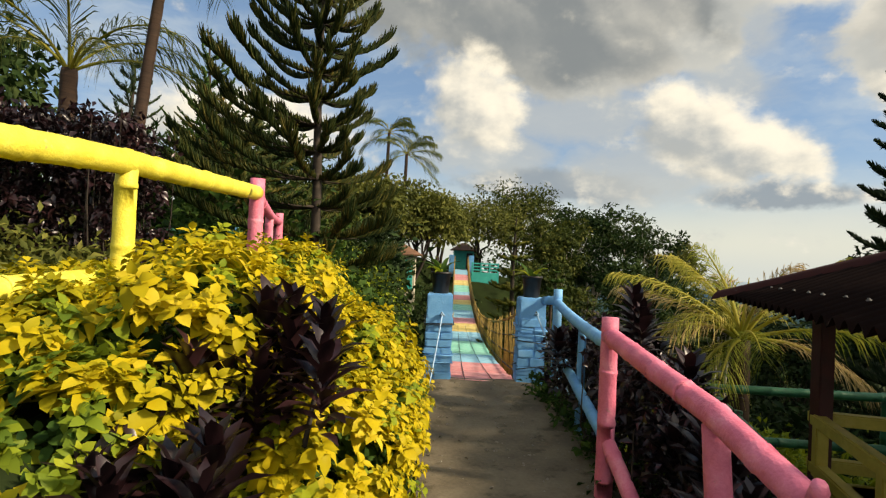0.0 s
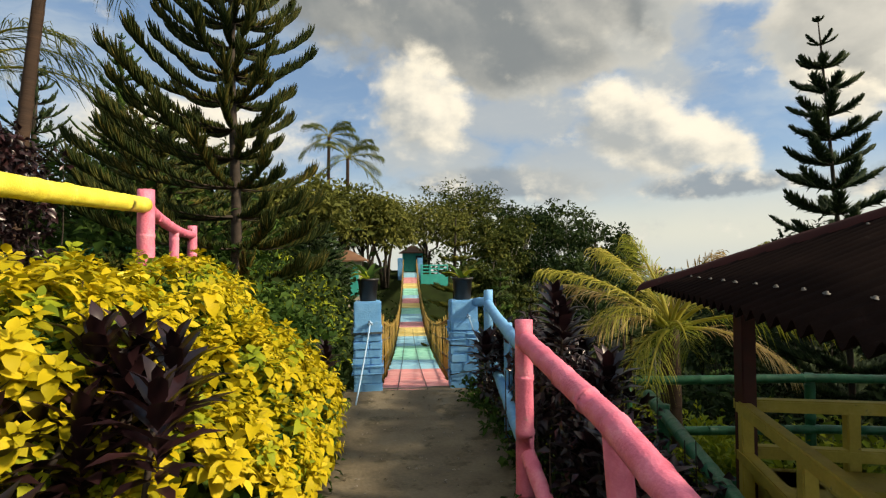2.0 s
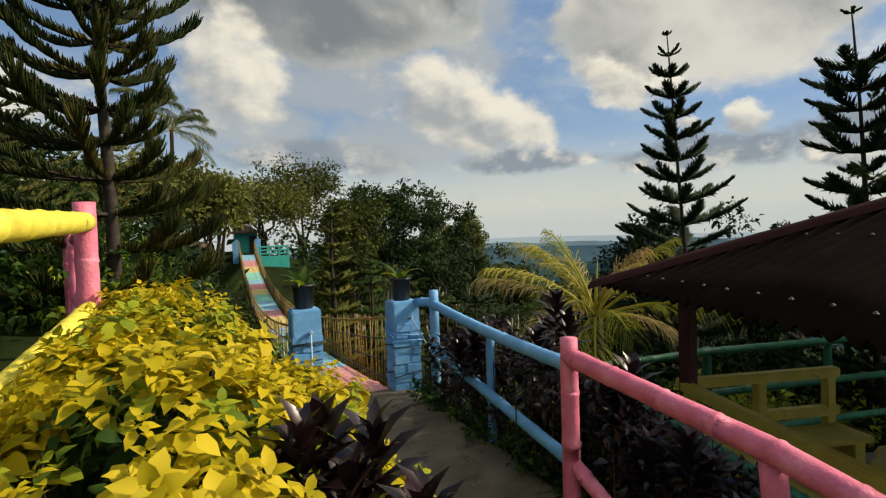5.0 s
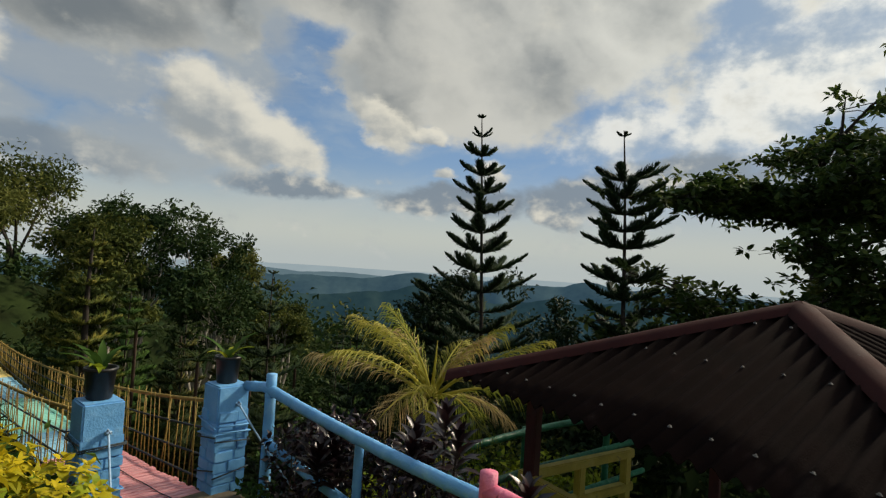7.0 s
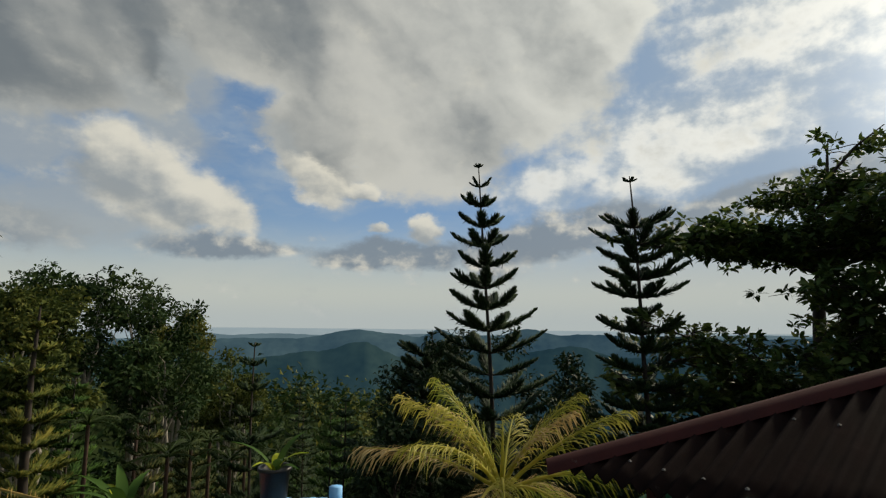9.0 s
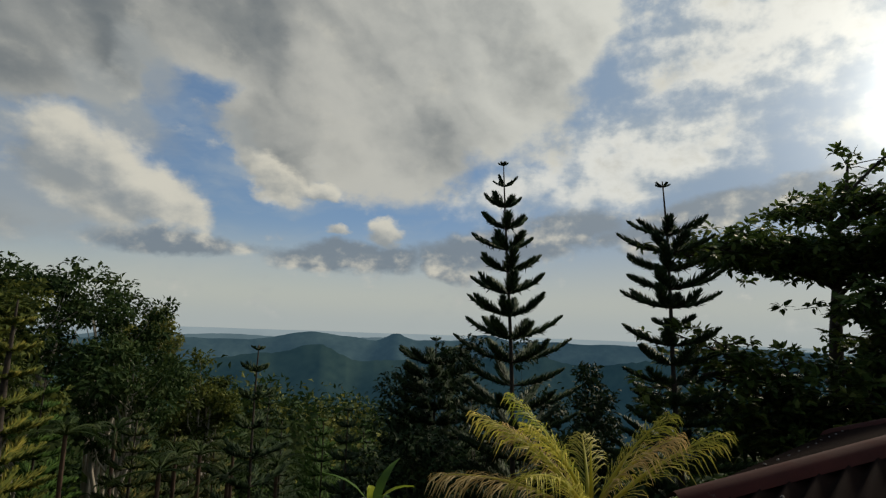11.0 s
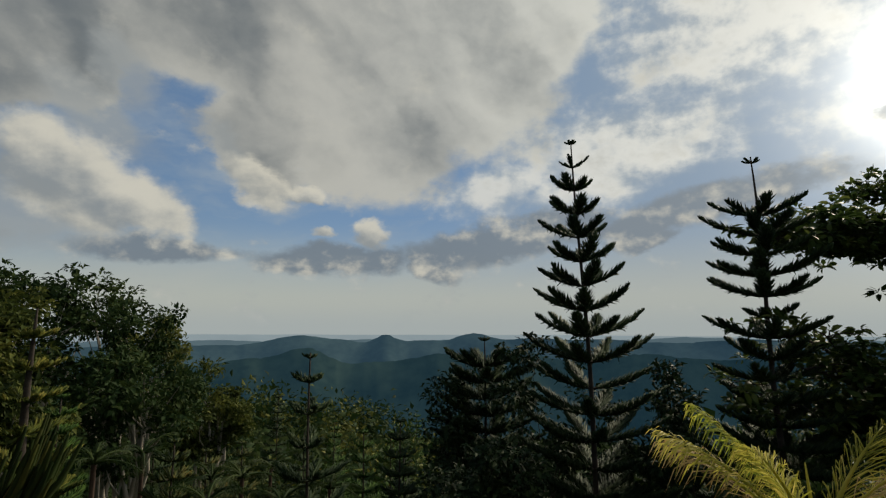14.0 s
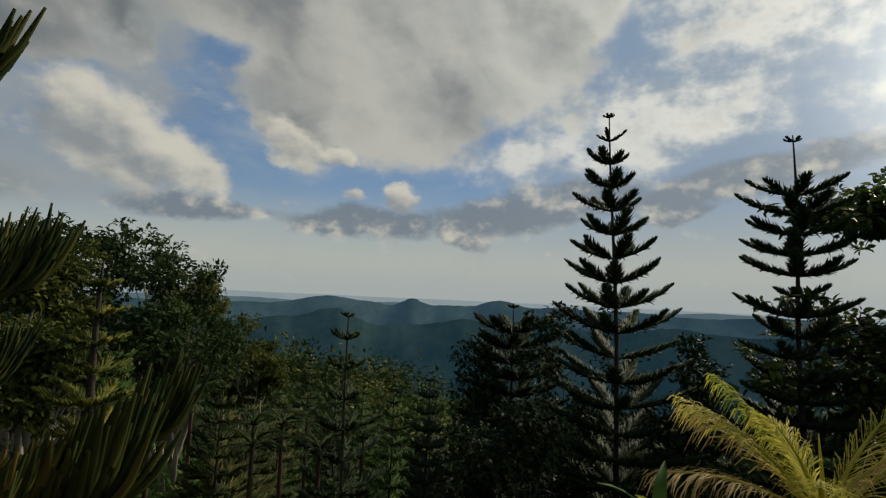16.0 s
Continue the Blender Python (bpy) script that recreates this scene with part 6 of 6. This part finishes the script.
def palm(x, y, z0, crown, label, seed, fronds, mat, trunk=0.10, lean=(0.0, 0.0), spear=True, leaflet=0.42, name="coconut_palm", group="coconut palms", leaflets=40):
    """A coconut palm: ringed trunk and arching fronds (angle, length, rise, droop)."""
    t = thing(name, x, y, z0, label, "fern" if name == "tree_fern" else "palm", group)
    H = crown - z0
    g = Geo()
    n = max(8, int(H / 0.12))
    pts = [(lean[0] * (k / n) ** 1.4, lean[1] * (k / n) ** 1.4, -0.3 + (H + 0.35) * k / n) for k in range(n + 1)]
    g.tube(pts, [trunk * (1.25 - 0.35 * k / n) * (1.07 if k % 2 else 1.0) for k in range(n + 1)], 12, wob=0.04)
    link("trunk", g, PALM_BARK, t)
    rng = np.random.default_rng(seed)
    for i, (a, L, up, dr) in enumerate(fronds):
        frond(t, (lean[0], lean[1], H), radians(a), L, up, dr, (LEAF_PALM_DRY if i % 4 == 0 else LEAF_PALM_YOUNG if i % 4 == 2 else LEAF_PALM) if mat is LEAF_PALM else mat, seed + i, leaflet, n=leaflets)
    if spear:
        s = Geo()
        s.tube([(lean[0], lean[1], H), (lean[0] + 0.03, lean[1], H + 0.35), (lean[0] + 0.08, lean[1] + 0.02, H + 0.7)], [0.03, 0.018, 0.004], 6)
        link("spear_leaf", s, LEAF_PALM, t)


palm(3.48, 6.35, gz(3.48, 6.35), 0.72, "young coconut palm with yellow-green fronds below the rail", 90,
     [(136, 1.55, 0.66, 0.30), (118, 1.40, 1.10, 0.24), (100, 1.2, 1.35, 0.10), (176, 1.65, 0.85, 0.34), (196, 1.3, 0.55, 0.50), (-50, 1.55, 0.78, 0.20), (-60, 1.5, 0.45, 0.30), (-40, 1.25, 1.15, 0.18), (75, 1.3, 1.0, 0.3), (20, 1.3, 0.85, 0.30), (-110, 1.2, 0.55, 0.55), (-150, 1.3, 0.75, 0.52), (-20, 1.2, 0.25, 0.55), (150, 1.1, 1.3, 0.16), (-130, 1.1, 0.2, 0.62), (215, 1.2, 0.15, 0.62), (-85, 1.1, 1.25, 0.2)], LEAF_PALM, 0.10, leaflet=0.46, leaflets=56)
palm(3.1, 10.6, gz(3.1, 10.6), -0.75, "small coconut palm in the gully", 110, [(a, 1.2, u, 0.5) for a, u in ((20, 0.8), (80, 1.1), (140, 0.7), (200, 0.9), (260, 1.1), (320, 0.6))], LEAF_FERN, 0.07)
palm(-3.80, 7.1, 0.9, 6.0, "tall coconut palm with a brown ringed trunk behind the hedge", 120, [(-20, 2.4, 0.35, 0.85), (-60, 2.2, 0.4, 0.9), (190, 2.4, 0.3, 0.9), (240, 2.3, 0.3, 0.9), (40, 2.6, 0.3, 0.5), (100, 2.6, 0.4, 0.5), (160, 2.6, 0.3, 0.5), (220, 2.6, 0.2, 0.5), (280, 2.4, 0.35, 0.5), (15, 2.0, 0.7, 0.4)], LEAF_PALM_GREEN, 0.062, (0.45, 0.1), leaflet=0.78)
palm(-5.55, 8.6, 1.3, 4.0, "coconut palm with drooping grey-green fronds behind the hedge", 130, [(-20, 2.6, 0.85, 0.62), (15, 2.4, 0.6, 0.65), (60, 2.5, 1.0, 0.5), (110, 2.6, 0.9, 0.5), (160, 2.6, 0.8, 0.5), (210, 2.5, 0.9, 0.5), (255, 2.4, 0.9, 0.55), (300, 2.5, 1.05, 0.5), (-45, 2.5, 0.5, 0.6)], LEAF_PALM_GREEN, 0.12, leaflet=0.8)
for px, py, top, r in ((-2.0, 33.0, 7.6, 2.0), (-3.3, 35.0, 9.3, 1.7)):
    palm(px, py, gz(px, py), top, "slender far palm with windswept fronds above the trees", 140, [(a, r, u, 0.42) for a, u in ((0, 0.5), (15, 0.95), (-12, 1.25), (30, 0.15), (60, 1.1), (150, 1.3), (200, 0.9), (-40, 0.8), (250, 0.2), (180, -0.2), (-15, -0.35))], LEAF_PALM_GREEN, 0.10, (0.1, 0), leaflet=0.9, leaflets=60)

for k, (x, y, top) in enumerate(((5.3, 14.2, -0.1), (3.2, 14.8, 0.5), (6.1, 13.0, -0.3), (4.7, 16.0, 0.2), (6.9, 15.2, -0.4), (4.9, 12.9, -0.2), (3.9, 13.3, 0.0), (5.5, 15.2, -0.3))):
    palm(x, y, gz(x, y), max(top, gz(x, y) + 0.7), "feathery green tree fern on the slope", 150 + 20 * k, [(40 * j + 13 * k, 0.5 + 0.25 * ((j * 7 + k) % 3) / 2, 0.35 + 0.2 * ((j + k) % 4), 0.45) for j in range(9)], LEAF_FERN, 0.035, spear=False, leaflet=0.19, name="tree_fern", group="tree ferns", leaflets=34)

# hedges and burgundy plants
hedge("purple_hedge", 1.36, 2.05, 2.7, 6.5, lambda y: 0.38 + 0.42 * smooth((y - 2.9) / 1.6), "dark burgundy leafy hedge behind the bamboo rail", 31, 620, 0.075, LEAF_PURPLE)
hedge("purple_hedge", -5.6, -3.0, 5.6, 6.7, 2.75, "tall dark burgundy hedge with dry stems on the terrace", 33, 1500, 0.085, LEAF_PURPLE, bulge=0.25)
for x, y, h, n, sd in ((1.62, 4.55, 1.25, 2, 1), (1.75, 3.9, 0.85, 3, 2), (1.55, 3.25, 0.60, 3, 3), (1.5, 5.7, 0.85, 3, 4), (1.9, 5.1, 0.95, 3, 5), (1.5, 2.75, 0.45, 3, 6)):
    cane_plant(x, y, gz(x, y), h - gz(x, y), "burgundy ti plant with glossy strap leaves in the hedge", 200 + sd, heads=n)
for x, y, h, n, sd in ((-0.62, 2.66, 1.25, 3, 11), (-0.80, 2.38, 1.06, 3, 12), (-0.60, 2.12, 0.84, 3, 13), (-0.90, 2.0, 0.80, 4, 14), (-0.42, 2.85, 1.0, 2, 15), (-0.25, 6.35, 0.6, 3, 17), (-0.50, 2.62, 1.12, 3, 18)):
    cane_plant(x, y, gz(x, y), h - gz(x, y), "dark burgundy ti plant growing through the golden shrub", 200 + sd, heads=n, leaf_len=0.175)

# undergrowth
undergrowth("undergrowth", "tangled green shrubs on the slope below", [(3.0, 9.0, 7.0, 14.0, 120, 0.55, 0.13, 120), (8.0, 20.0, 8.0, 24.0, 170, 0.9, 0.20, 120), (18.0, 50.0, 5.0, 50.0, 330, 1.7, 0.46, 75), (4.0, 20.0, 24.0, 45.0, 130, 1.2, 0.30, 120), (9.0, 30.0, -6.0, 9.0, 130, 1.2, 0.28, 110)], 301, LEAF_DARK)
undergrowth("undergrowth", "bright fern-like shrubs on the sunny slope", [(2.6, 9.0, 10.5, 17.0, 150, 0.42, 0.13, 110), (6.0, 15.0, 14.0, 24.0, 110, 0.75, 0.20, 110)], 311, LEAF_GREEN)
undergrowth("undergrowth", "pale green shrubs between the terrace and the bridge", [(-2.4, -0.7, 8.0, 12.5, 34, 0.26, 0.085, 90), (-2.8, -0.9, 12.5, 18.0, 40, 0.40, 0.11, 100)], 313, LEAF_LIME)
undergrowth("undergrowth", "yellow-green weeds behind the green fence", [(2.6, 4.4, 5.8, 7.4, 70, 0.26, 0.085, 90), (4.4, 8.5, 5.7, 8.2, 90, 0.34, 0.10, 90)], 312, LEAF_LIME)
undergrowth("undergrowth", "dark leafy scrub in the gully under the bridge", [(-1.5, 4.0, 8.0, 14.0, 90, 0.55, 0.12, 120), (-4.0, 6.0, 13.0, 36.0, 170, 0.9, 0.20, 120)], 302, LEAF_DARK)
undergrowth("undergrowth", "green weeds and shrubs on the terrace edge", [(-3.6, -1.7, 8.2, 13.0, 60, 0.55, 0.11, 120), (-9.0, -3.0, 8.0, 22.0, 150, 0.9, 0.18, 110), (-1.2, -0.45, 6.2, 8.0, 35, 0.28, 0.09, 110), (-14, -6, 2, 12, 80, 1.1, 0.22, 110)], 303, LEAF_GREEN)
undergrowth("undergrowth", "low weeds along the path edge", [(-0.3, -0.05, 1.6, 6.6, 60, 0.10, 0.05, 40), (1.27, 1.5, 2.2, 6.9, 70, 0.12, 0.055, 40), (2.0, 3.2, 3.5, 5.6, 60, 0.25, 0.07, 60)], 304, LEAF_GREEN)
undergrowth("undergrowth", "sunlit lime bushes beyond the pavilion", [(4.5, 8.0, 5.9, 7.5, 40, 0.35, 0.09, 100), (20.0, 45.0, 22.0, 45.0, 60, 1.6, 0.38, 90)], 305, LEAF_OLIVE)
undergrowth("undergrowth", "dark shrubs below the big pine", [(-1.5, -0.7, 8.6, 11.5, 14, 0.30, 0.09, 130), (-0.7, 0.0, 8.2, 12.0, 24, 0.28, 0.10, 120), (9.0, 16.0, 0.0, 8.0, 70, 0.9, 0.2, 120)], 306, LEAF_DARK)
undergrowth("undergrowth", "dense dark shrubs round the feet of the pines", [(6.4, 11.5, 6.6, 13.4, 150, 0.75, 0.13, 190), (8.5, 12.5, 8.0, 13.0, 60, 1.0, 0.15, 200), (5.0, 7.5, 9.5, 13.5, 50, 0.6, 0.12, 170)], 307, NEEDLE)
for x, y, top, sp, sd in ((8.6, 10.4, 1.0, 0.9, 401), (7.2, 11.2, 0.5, 0.8, 402), (9.6, 8.2, 0.9, 0.9, 403), (10.6, 9.9, 1.1, 1.0, 404), (8.1, 7.8, 0.3, 0.7, 405), (6.6, 10.0, 0.1, 0.7, 406), (9.2, 12.6, 0.6, 1.0, 407), (11.6, 12.2, 0.9, 1.1, 408)):
    z = gz(x, y)
    tree("shrub", x, y, z, "dark leafy shrub at the foot of the pines", sd, top - z, sp, 16, 170, 0.12, NEEDLE, BARK, 0.07, 0.2, group="dark shrubs", stems=4, flat=1.5, clump_r=0.42 * sp)
undergrowth("undergrowth", "lime-green weeds beside the pavilion", [(2.0, 3.3, 3.6, 6.2, 70, 0.22, 0.07, 60), (4.2, 6.5, 5.6, 7.2, 40, 0.3, 0.08, 70)], 308, LEAF_LIME)
undergrowth("undergrowth", "dry olive weeds along the foot of the tall hedge", [(-5.2, -2.5, 4.7, 5.7, 60, 0.26, 0.08, 110)], 309, LEAF_OLIVE)
